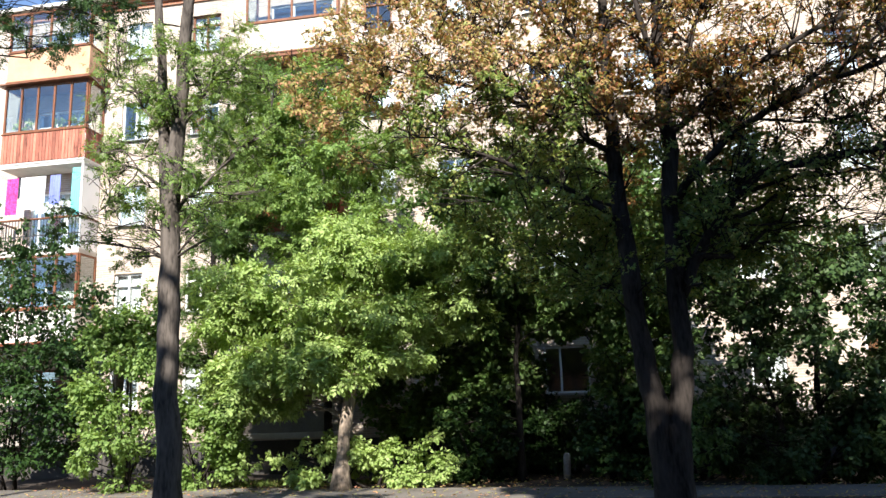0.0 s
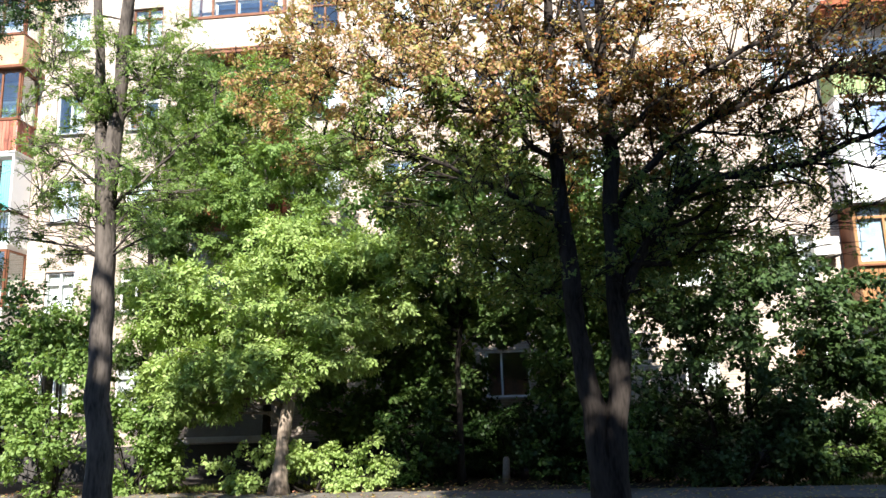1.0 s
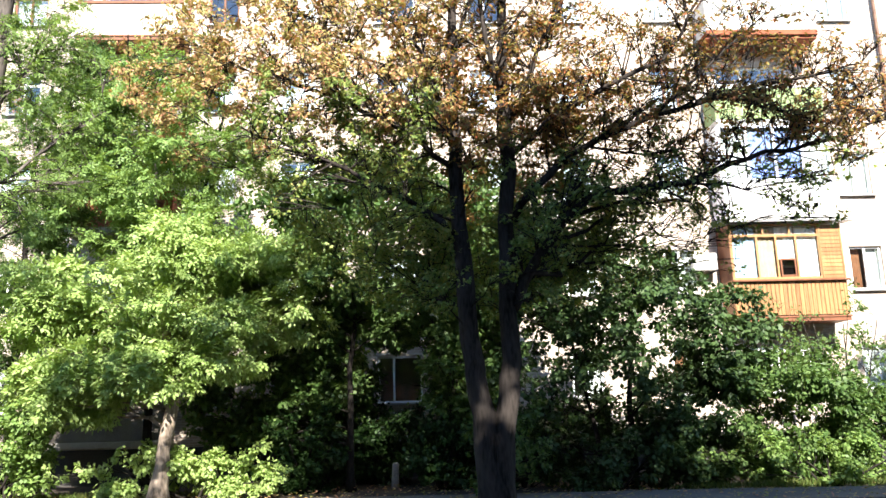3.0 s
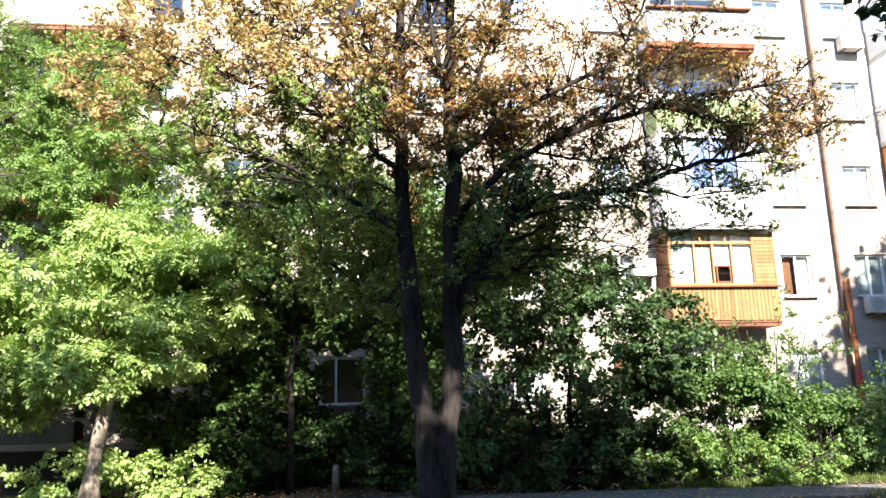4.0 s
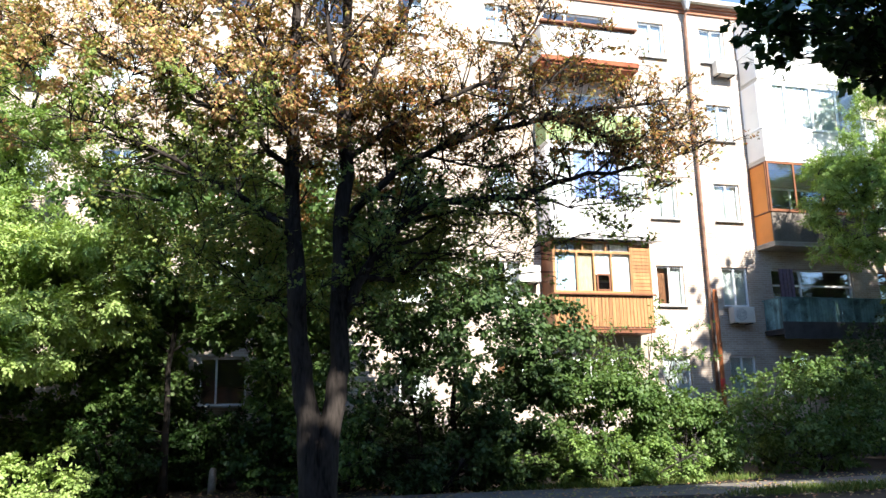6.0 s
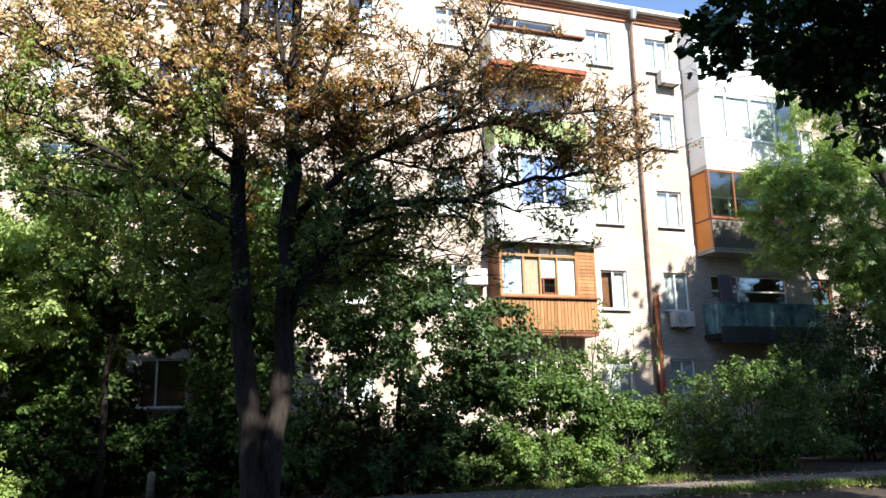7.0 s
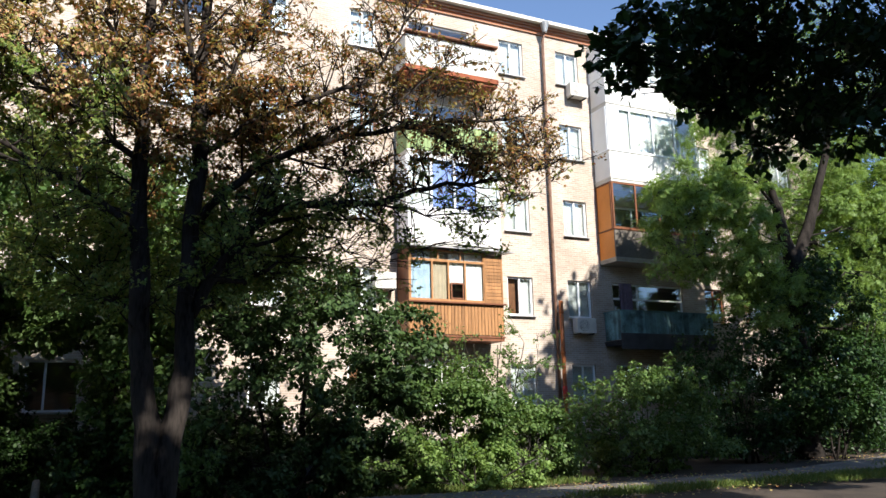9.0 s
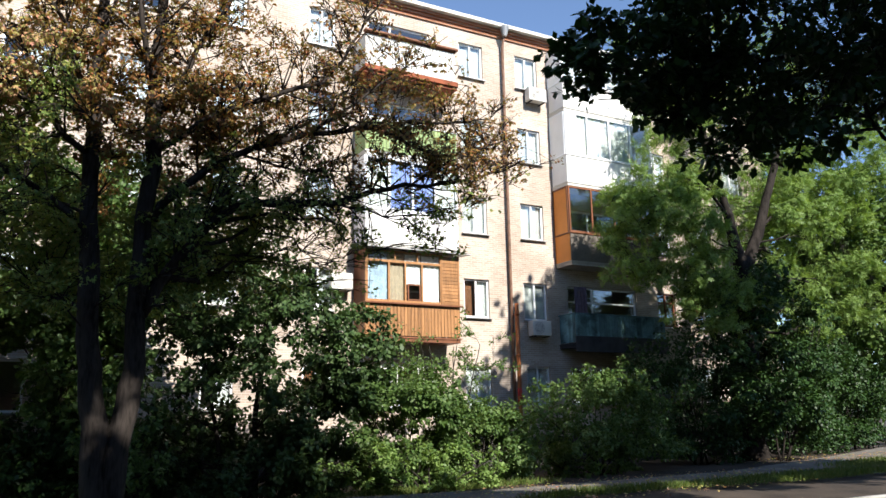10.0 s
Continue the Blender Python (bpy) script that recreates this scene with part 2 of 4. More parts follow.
def mesh_from_arrays(name, verts, faces, material, parent, label=""):
    """One mesh from arrays of corners and equal-sided faces."""
    me = bpy.data.meshes.new(name)
    nf, k = faces.shape
    me.vertices.add(len(verts))
    me.vertices.foreach_set("co", verts.astype(np.float32).ravel())
    me.loops.add(nf * k)
    me.loops.foreach_set("vertex_index", faces.astype(np.int32).ravel())
    me.polygons.add(nf)
    me.polygons.foreach_set("loop_start", (np.arange(nf) * k).astype(np.int32))
    me.update(calc_edges=True)
    me.materials.append(material)
    ob = new(name, me)
    if parent:
        ob.parent = parent
        ob.matrix_parent_inverse = Matrix.Translation(-parent.location)
    if label:
        tagged(ob, label)
    return ob


# ---- leaves and trees ----
def unit(a):
    return a / np.maximum(np.linalg.norm(a, axis=1, keepdims=True), 1e-6)


def leaflets(rng, p, d, n, length, width):
    """Pointed leaflets, folded along the rib and bending down: 2 triangles each."""
    s = unit(np.cross(d, n))
    n = unit(np.cross(s, d))
    L, W = length[:, None], width[:, None]
    tip = p + d * L - n * L * 0.18
    mid = p + d * L * 0.5
    right, left = mid + s * W * 0.5 - n * W * 0.15, mid - s * W * 0.5 - n * W * 0.15
    v = np.stack([p, right, tip, left], axis=1).reshape(-1, 3)
    k = np.arange(len(p))[:, None] * 4
    f = np.concatenate([k + [0, 1, 2], k + [0, 2, 3]], axis=1).reshape(-1, 3)
    return v, f


def foliage(rng, centres, radii, counts, kind, size):
    """Sprays of leaves through the clumps, denser towards their outsides."""
    P, D = [], []
    for c, r, k in zip(centres, radii, counts):
        q = unit(rng.normal(size=(k, 3)))
        h = rng.random((k, 1)) ** 0.5
        # leaves sit on twigs: gather them round short spokes
        spokes = unit(rng.normal(size=(max(6, k // 18), 3)))
        q = unit(q * 0.35 + spokes[rng.integers(len(spokes), size=k)])
        P.append(np.array(c) + q * h * np.array(r))
        D.append(q)
    P, D = np.concatenate(P), np.concatenate(D)
    k = len(P)
    d = unit(D * 0.8 + rng.normal(size=(k, 3)) * 0.5 + np.array([0, 0, -0.35]))
    n = unit(np.array([0, 0, 0.7]) + D * 0.7 + rng.normal(size=(k, 3)) * 0.45)
    s = unit(np.cross(d, n))
    size = size * rng.uniform(0.65, 1.25, k)
    out_p, out_d, out_n, out_l, out_w = [], [], [], [], []
    if kind == "palm":
        for a, g in ((-0.95, 0.85), (0.0, 1.0), (0.95, 0.85)):
            dd = unit(d * math.cos(a) + s * math.sin(a) + np.array([0, 0, -0.25]))
            out_p.append(P), out_d.append(dd), out_n.append(n), out_l.append(size * g), out_w.append(size * g * 0.5)
    elif kind == "pinnate":
        for i in range(2):
            for side in (-1, 1):
                base = P + d * (size * (0.4 + 0.6 * i))[:, None]
                dd = unit(d * 0.55 + s * side * 0.85)
                out_p.append(base), out_d.append(dd), out_n.append(n), out_l.append(size * 0.85), out_w.append(size * 0.42)
        out_p.append(P + d * (size * 1.35)[:, None]), out_d.append(d), out_n.append(n), out_l.append(size * 0.85), out_w.append(size * 0.42)
    else:
        out_p.append(P), out_d.append(d), out_n.append(n), out_l.append(size * 1.15), out_w.append(size * 0.85)
    return leaflets(rng, np.concatenate(out_p), np.concatenate(out_d), np.concatenate(out_n), np.concatenate(out_l), np.concatenate(out_w))


def bend(rng, a, b, steps, sag):
    """A crooked line from a to b."""
    a, b = Vector(a), Vector(b)
    length = (b - a).length
    pts = []
    for i in range(steps + 1):
        u = i / steps
        w = math.sin(math.pi * u)
        j = Vector(rng.normal(size=3)) * length * 0.035 * w
        pts.append(a.lerp(b, u) + j + Vector((0, 0, sag * length * w)))
    return pts


def side_branches(bm, rng, limbs, per_metre, leaves, r):
    """Thin side branches along the limbs; returns the clumps of leaves that they carry."""
    out = []
    for fine, rad in limbs:
        m = len(fine) - 1
        length = sum((b - a).length for a, b in zip(fine, fine[1:]))
        for _ in range(int(length * per_metre)):
            u = rng.uniform(0.1, 0.97)
            i = min(m - 1, int(u * m))
            along = (fine[i + 1] - fine[i]).normalized()
            q = Vector(rng.normal(size=3))
            q.y *= 0.7
            d = (along * 0.8 + q.normalized() * 0.9 + Vector((0, 0, 0.1))).normalized()
            reach = rng.uniform(0.45, 1.45) * (1.15 - 0.45 * u)
            line = bend(rng, fine[i], fine[i] + d * reach, 4, 0.03)
            r0 = min(rad[i] * 0.6, 0.008 + 0.008 * reach)
            tube(bm, line, [r0 + (0.004 - r0) * k / 4 for k in range(5)], 4)
            for k in (2, 3, 4):
                if rng.random() < 0.8:
                    s = r * rng.uniform(0.7, 1.3)
                    out.append((tuple(line[k]), (s, s, s * 0.6), leaves * (1.3 - 0.7 * u) * (s / r) ** 2))
    return out


def tree(name, label, category, stems, clumps, leaf, kind, size, bark, seed, density=1.0, boughs=(), group="", twigs=4, sorts=(), sprays=None):
    """stems: (points, first radius, last radius). boughs: the same, long bare limbs. clumps: (centre, radii, leaves)."""
    rng = np.random.default_rng(seed)
    base = Vector(stems[0][0][0])
    top = thing(name, label, category, group, base)
    back = Matrix.Translation(-base)
    bm = bmesh.new()
    nodes = []
    for pts, r0, r1 in stems:
        pts = [Vector(p) for p in pts]
        fine = []
        for a, b in zip(pts, pts[1:]):
            k = max(2, int((b - a).length / 0.35))
            fine += [a.lerp(b, i / k) + Vector(rng.normal(size=3)) * 0.012 for i in range(k)]
        fine.append(pts[-1])
        m = len(fine) - 1
        rad = [r0 + (r1 - r0) * (i / m) ** 0.8 for i in range(m + 1)]
        if pts[0].z < 0.2:
            rad[0] *= 1.45
            rad[1] *= 1.12
        tube(bm, fine, rad, 12, 0.22)
        nodes += [(p, r) for p, r in zip(fine, rad)]
    trunk = part("trunk", bm, bark, top)
    trunk.matrix_parent_inverse = back
    limbs = []
    for pts, r0, r1 in boughs:
        pts = [Vector(p) for p in pts]
        fine = []
        for a, b in zip(pts, pts[1:]):
            k = max(2, int((b - a).length / 0.3))
            fine += [a.lerp(b, i / k) + Vector(rng.normal(size=3)) * 0.026 for i in range(k)]
        fine.append(pts[-1])
        m = len(fine) - 1
        rad = [r0 + (r1 - r0) * i / m for i in range(m + 1)]
        bm = bmesh.new()
        rad = [r * 0.72 for r in rad]
        tube(bm, fine, rad, 7, 0.2)
        part("bough", bm, bark, top).matrix_parent_inverse = back
        nodes += [(p, r) for p, r in zip(fine[3:], rad[3:])]
        limbs.append((fine, rad))
    bm = bmesh.new()
    if sprays:
        clumps = list(clumps) + side_branches(bm, rng, limbs, *sprays)
    for c, r, k in clumps:
        c = Vector(c)
        best = min(nodes, key=lambda q: (q[0] - c).length + (2.5 if q[0].z > c.z - 0.15 else 0) + (0.0 if q[0].z > 1.0 or c.z < 2.5 else 1.0))
        start = best[0]
        length = (c - start).length
        r0 = min(best[1] * 0.55, 0.009 + 0.013 * length)
        line = bend(rng, start, c, max(3, int(length / 0.4)), 0.06)
        m = len(line) - 1
        tube(bm, line, [r0 + (0.006 - r0) * i / m for i in range(m + 1)], 5)
        if length > 0.5 and length < 2.2:
            nodes += [(p, r0 * 0.7) for p in line[m // 2:]]
        for _ in range(twigs):
            q = Vector(rng.normal(size=3)).normalized()
            e = c + Vector((q.x * r[0], q.y * r[1], q.z * r[2])) * 0.85
            s = line[int(rng.integers(max(1, m // 2), m + 1))]
            tw = bend(rng, s, e, 3, 0.05)
            tube(bm, tw, [0.01, 0.008, 0.006, 0.004], 3)
    br = tagged(part("branchwork", bm, bark, top), kind="stuff")
    br.matrix_parent_inverse = back
    groups = [(leaf, [])] + [(m, []) for m, _ in sorts]
    for c in clumps:
        k = next((i + 1 for i, (_, test) in enumerate(sorts) if test(c[0])), 0)
        groups[k][1].append(c)
    for lm, cl in groups:
        if cl:
            v, f = foliage(rng, [c[0] for c in cl], [c[1] for c in cl], [max(8, int(c[2] * density)) for c in cl], kind, size)
            mesh_from_arrays("crown", v, f, lm, top)
    return top


def cloud(seed, centre, radii, n, r, leaves, low=-1.0, flat=0.7):
    """n clumps of leaves inside an egg-shaped crown, most of them near its outside."""
    rng = np.random.default_rng(seed)
    out = []
    while len(out) < n:
        q = unit(rng.normal(size=(1, 3)))[0] * rng.uniform(0.25, 1.0) ** 0.5
        if q[2] < low:
            continue
        c = np.array(centre) + q * np.array(radii)
        s = r * rng.uniform(0.65, 1.3)
        out.append((tuple(c), (s, s, s * flat), leaves * (s / r) ** 2))
    return out


# ---- ground ----
def sheet(name, material, outline, z, thick, label, category=""):
    bm = bmesh.new()
    vs = [bm.verts.new((x, y, z)) for x, y in outline]
    f = bm.faces.new(vs)
    if f.normal.z < 0:
        f.normal_flip()
    if thick:
        r = bmesh.ops.extrude_face_region(bm, geom=[f])
        bmesh.ops.translate(bm, verts=[v for v in r["geom"] if isinstance(v, bmesh.types.BMVert)], vec=(0, 0, -thick))
        bmesh.ops.recalc_face_normals(bm, faces=bm.faces[:])
    return tagged(part(name, bm, material), label, category or name, kind="structure")


bm = bmesh.new()
bmesh.ops.create_grid(bm, x_segments=60, y_segments=60, size=60)
for v in bm.verts:
    v.co.y += 20
    if 13 < v.co.y < 23:
        v.co.z = 0.05 * noise.noise(v.co * 0.35)
    if max(abs(v.co.x), abs(v.co.y - 20)) > 59:
        v.co.x, v.co.y = v.co.x * 40, (v.co.y - 20) * 40 + 20
        v.co.z = 0
    v.co.z -= 0.03
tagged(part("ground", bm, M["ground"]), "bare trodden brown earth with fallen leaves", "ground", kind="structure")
sheet("road", M["asphalt"], [(-90, 3.5), (90, 3.5), (90, 10), (-90, 10)], 0.0, 0.0, "dark worn asphalt carriageway")
for y in (3.35, 10.0):
    bm = boxes((-90, 90, y, y + 0.15, -0.15, 0.13), bevel=0.02)
    tagged(part("kerb", bm, M["kerb"]), "grey concrete kerb along the road", "kerb", kind="structure")
FAR = [(-60, 21.2), (-30, 20.4), (-10, 19.0), (-5, 18.2), (6.5, 17.3), (11, 16.7), (19, 17.0), (26, 19.0), (34, 21.8), (48, 27)]
path = sheet("footpath", M["path"], FAR + [(x, y - 2.0) for x, y in FAR[::-1]], 0.06, 0.1, "pale dusty asphalt footpath strewn with leaves")

# unseen house block behind the camera, added to close the street and cut skylight
opposite = thing("unseen_house_block", "unseen plain brick block added behind the camera against low sky light", "house", loc=(0, -17, 0))
part("wall", boxes((-48, 48, -10, 0, -0.2, 15)), M["red_brick"], opposite)

# ---- the house ----
FACE, TOP = 24.0, 16.62
HEADS = [3.55, 6.72, 9.86, 12.97, 16.08]            # window heads, storey by storey
LEVEL = [1.25, 4.40, 7.54, 10.70, 13.80]            # balcony floors
STACKS = [(-19.6, -16.35), (-10.5, -7.2), (9.82, 13.36), (18.35, 22.9)]
COLUMNS = [(-28.0, 1.2), (-25.0, 1.2), (-22.0, 1.2), (-15.1, 1.05), (-12.45, 1.1), (-6.1, 1.0), (-3.6, 1.2), (-0.4, 1.36), (2.6, 1.2), (5.4, 1.0), (8.58, 1.0), (14.68, 1.08), (17.3, 1.08), (24.1, 1.0), (26.4, 1.2), (28.8, 1.2)]
X0, X1 = -31.0, 31.0
house = thing("apartment_building", "five-storey cream brick apartment block with mixed balconies", "apartment building", loc=(0, FACE, 0))


def hpart(name, bm, material, parent=None, label=""):
    ob = part(name, bm, material, parent or house, label)
    if not parent:
        ob.matrix_parent_inverse = Matrix.Translation((0, -FACE, 0))
    return ob


openings = []
for x, w in COLUMNS:
    for f, h in enumerate(HEADS):
        openings.append((x - w / 2, x + w / 2, h - 1.42, h))
for a, b in STACKS:
    for f, h in enumerate(HEADS):
        openings.append((a + 0.5, b - 0.5, h - (1.42 if f == 0 else 2.15), h))


def pierced_wall(x0, x1, z0, z1, y0, y1, holes):
    """A wall of real thickness with its openings cut through."""
    bm = bmesh.new()
    xs = sorted({x0, x1, *[h[0] for h in holes], *[h[1] for h in holes]})
    zs = sorted({z0, z1, *[h[2] for h in holes], *[h[3] for h in holes]})
    vs = {}

    def vert(x, y, z):
        k = (round(x, 4), round(y, 4), round(z, 4))
        if k not in vs:
            vs[k] = bm.verts.new(k)
        return vs[k]

    def solid(i, j):
        if not (0 <= i < len(xs) - 1 and 0 <= j < len(zs) - 1):
            return False
        cx, cz = (xs[i] + xs[i + 1]) / 2, (zs[j] + zs[j + 1]) / 2
        return not any(h[0] < cx < h[1] and h[2] < cz < h[3] for h in holes)

    for i in range(len(xs) - 1):
        for j in range(len(zs) - 1):
            if not solid(i, j):
                continue
            a, b, c, d = xs[i], xs[i + 1], zs[j], zs[j + 1]
            bm.faces.new([vert(a, y0, c), vert(b, y0, c), vert(b, y0, d), vert(a, y0, d)])
            bm.faces.new([vert(a, y1, d), vert(b, y1, d), vert(b, y1, c), vert(a, y1, c)])
            if not solid(i - 1, j):
                bm.faces.new([vert(a, y0, d), vert(a, y1, d), vert(a, y1, c), vert(a, y0, c)])
            if not solid(i + 1, j):
                bm.faces.new([vert(b, y0, c), vert(b, y1, c), vert(b, y1, d), vert(b, y0, d)])
            if not solid(i, j - 1):
                bm.faces.new([vert(a, y0, c), vert(a, y1, c), vert(b, y1, c), vert(b, y0, c)])
            if not solid(i, j + 1):
                bm.faces.new([vert(a, y1, d), vert(a, y0, d), vert(b, y0, d), vert(b, y1, d)])
    return bm


hpart("wall", pierced_wall(X0, X1, 1.0, TOP, FACE, FACE + 0.4, openings), M["brick"], label="sunlit cream brick wall")
hpart("wall", boxes((X0, X0 + 0.4, FACE + 0.4, FACE + 11.6, 0, TOP), (X1 - 0.4, X1, FACE + 0.4, FACE + 11.6, 0, TOP), (X0, X1, FACE + 11.6, FACE + 12, 0, TOP)), M["brick"])
hpart("plinth", boxes((X0, X1, FACE - 0.06, FACE + 0.4, -0.2, 1.0)), M["plinth"], label="near-black rendered plinth")
hpart("partition", boxes((X0 + 0.4, X1 - 0.4, FACE + 4.5, FACE + 4.6, 0, TOP)), M["room"])
for f, z in enumerate(LEVEL + [16.5]):
    hpart("floor_slab", boxes((X0 + 0.4, X1 - 0.4, FACE + 0.4, FACE + 4.5, z - 0.2, z - 0.02)), M["room"])
# cornice: stepped courses and a tin eaves edge
hpart("cornice", boxes((X0 - 0.08, X1 + 0.08, FACE - 0.07, FACE + 0.38, TOP, TOP + 0.12), (X0 - 0.14, X1 + 0.14, FACE - 0.14, FACE + 0.38, TOP + 0.12, TOP + 0.22), (X0 - 0.2, X1 + 0.2, FACE - 0.22, FACE + 0.38, TOP + 0.22, TOP + 0.34)), M["red_brick"], label="stepped reddish brick cornice")
hpart("eaves_board", boxes((X0 - 0.4, X1 + 0.4, FACE - 0.42, FACE + 0.5, TOP + 0.34, TOP + 0.48)), M["offwhite"])
bm = bmesh.new()
v = [bm.verts.new(p) for p in ((X0 - 0.4, FACE - 0.4, TOP + 0.49), (X1 + 0.4, FACE - 0.4, TOP + 0.49), (X1 + 0.4, FACE + 12.4, TOP + 0.49), (X0 - 0.4, FACE + 12.4, TOP + 0.49), (X0 + 3, FACE + 6, TOP + 1.5), (X1 - 3, FACE + 6, TOP + 1.5))]
for k in ((0, 1, 5, 4), (1, 2, 5), (2, 3, 4, 5), (3, 0, 4), (3, 2, 1, 0)):
    bm.faces.new([v[i] for i in k])
hpart("roof", bm, M["roof"])


def frame_bars(w, h, t, d, mull, trans=()):
    """A window frame round (0,0) at its lower middle, with uprights and cross bars at the given shares."""
    xs = [-w / 2 + t * 0.5] + [-w / 2 + w * m for m in mull] + [w / 2 - t * 0.5]
    zs = [t * 0.5] + [h * u for u in trans] + [h - t * 0.5]
    return pierced_wall(-w / 2, w / 2, 0, h, 0, d, [(p + t / 2, q - t / 2, u + t / 2, v - t / 2) for p, q in zip(xs, xs[1:]) for u, v in zip(zs, zs[1:])])


CACHE = {}


def shared(key, name, make, material, parent, loc):
    """Objects alike share one mesh."""
    if key not in CACHE:
        ob = part(name, make(), material, parent)
        CACHE[key] = ob.data
    else:
        ob = new(name, CACHE[key])
        ob.parent = parent
    ob.location = loc
    if name == "pane":
        ob.visible_shadow = False
    return ob


def wavy(w, h, n=14, amp=0.03):
    """Cloth hanging in pleats, 4 mm thick."""
    bm = bmesh.new()
    cols = []
    for i in range(n * 2 + 1):
        x = -w / 2 + w * i / (n * 2)
        y = amp * (1 if i % 2 else -1)
        cols.append([bm.verts.new(p) for p in ((x, y, 0), (x, y * 0.5, h), (x, y * 0.5 + 0.004, h), (x, y + 0.004, 0))])
    for a, b in zip(cols, cols[1:]):
        for i in range(4):
            j = (i + 1) % 4
            bm.faces.new((a[i], b[i], b[j], a[j]))
    bm.faces.new(cols[0])
    bm.faces.new(cols[-1][::-1])
    bmesh.ops.recalc_face_normals(bm, faces=bm.faces[:])
    return bm


def window(x, w, head, style, curtain, h=1.42, parent=None, y=FACE + 0.08):
    fm = M["pvc"] if style == "pvc" else M["white"] if style == "white" else M["brown"]
    mull = (0.5,) if w < 1.25 else (0.36,)
    key = (style, round(w, 2), round(h, 2))
    win = shared(("frame", *key), "window", lambda: frame_bars(w, h, 0.065, 0.07, mull, () if style == "pvc" else (0.72,)), fm, house, (x, y - FACE, head - h))
    shared(("pane", *key), "pane", lambda: boxes((-w / 2 + 0.06, w / 2 - 0.06, 0.03, 0.038, 0.06, h - 0.06)), M["glass"], win, (0, 0, 0))
    shared(("sill", round(w, 2)), "sill", lambda: boxes((-w / 2 - 0.06, w / 2 + 0.06, -0.20, 0.0, -0.05, -0.015)), M["metal"], win, (0, 0, 0))
    if curtain == 1:
        shared(("cur", *key), "curtain", lambda: wavy(w - 0.05, h), M["curtain"], win, (0, 0.13, 0))
    elif curtain == 2:
        shared(("half", *key), "curtain", lambda: wavy(w * 0.42, h, 6), M["curtain"], win, (w * 0.27, 0.2, 0))
    elif curtain == 3:
        shared(("drape", *key), "curtain", lambda: wavy(w * 0.4, h, 6), M["drape"], win, (-w * 0.28, 0.2, 0))
    return win


OPEN = (14.68, 1)                                   # the window that stands ajar
wr = random.Random(7)
for x, w in COLUMNS:
    for f, h in enumerate(HEADS):
        style, cur = wr.choice(("pvc", "pvc", "pvc", "white", "white", "brown")), wr.choice((0, 1, 1, 1, 2, 2, 3))
        if x > 14 and x < 18:
            style, cur = "pvc", 3 if (x < 15 and f == 1) else 1
        if x == -0.4 and f == 0:
            style = "pvc"
        if x == 24.1 and f == 1:
            style, cur = "brown", 0
        win = window(x, w, h, style, 0 if f == 0 and abs(x) < 4 else cur)
        if (x, f) == OPEN:
            part("curtain", wavy(w * 0.42, 1.42, 6), M["curtain"], win).location = (w * 0.25, 0.13, 0)
for a, b in STACKS:
    for f, h in enumerate(HEADS):
        window((a + b) / 2, b - a - 1.0, h, "brown" if f == 0 and a < 0 else "white" if f % 2 else "pvc", 0 if f == 0 and a < 0 else wr.choice((0, 1, 2)), h=1.42 if f == 0 else 2.15)


# ---- balconies ----
FRONT = FACE - 1.0


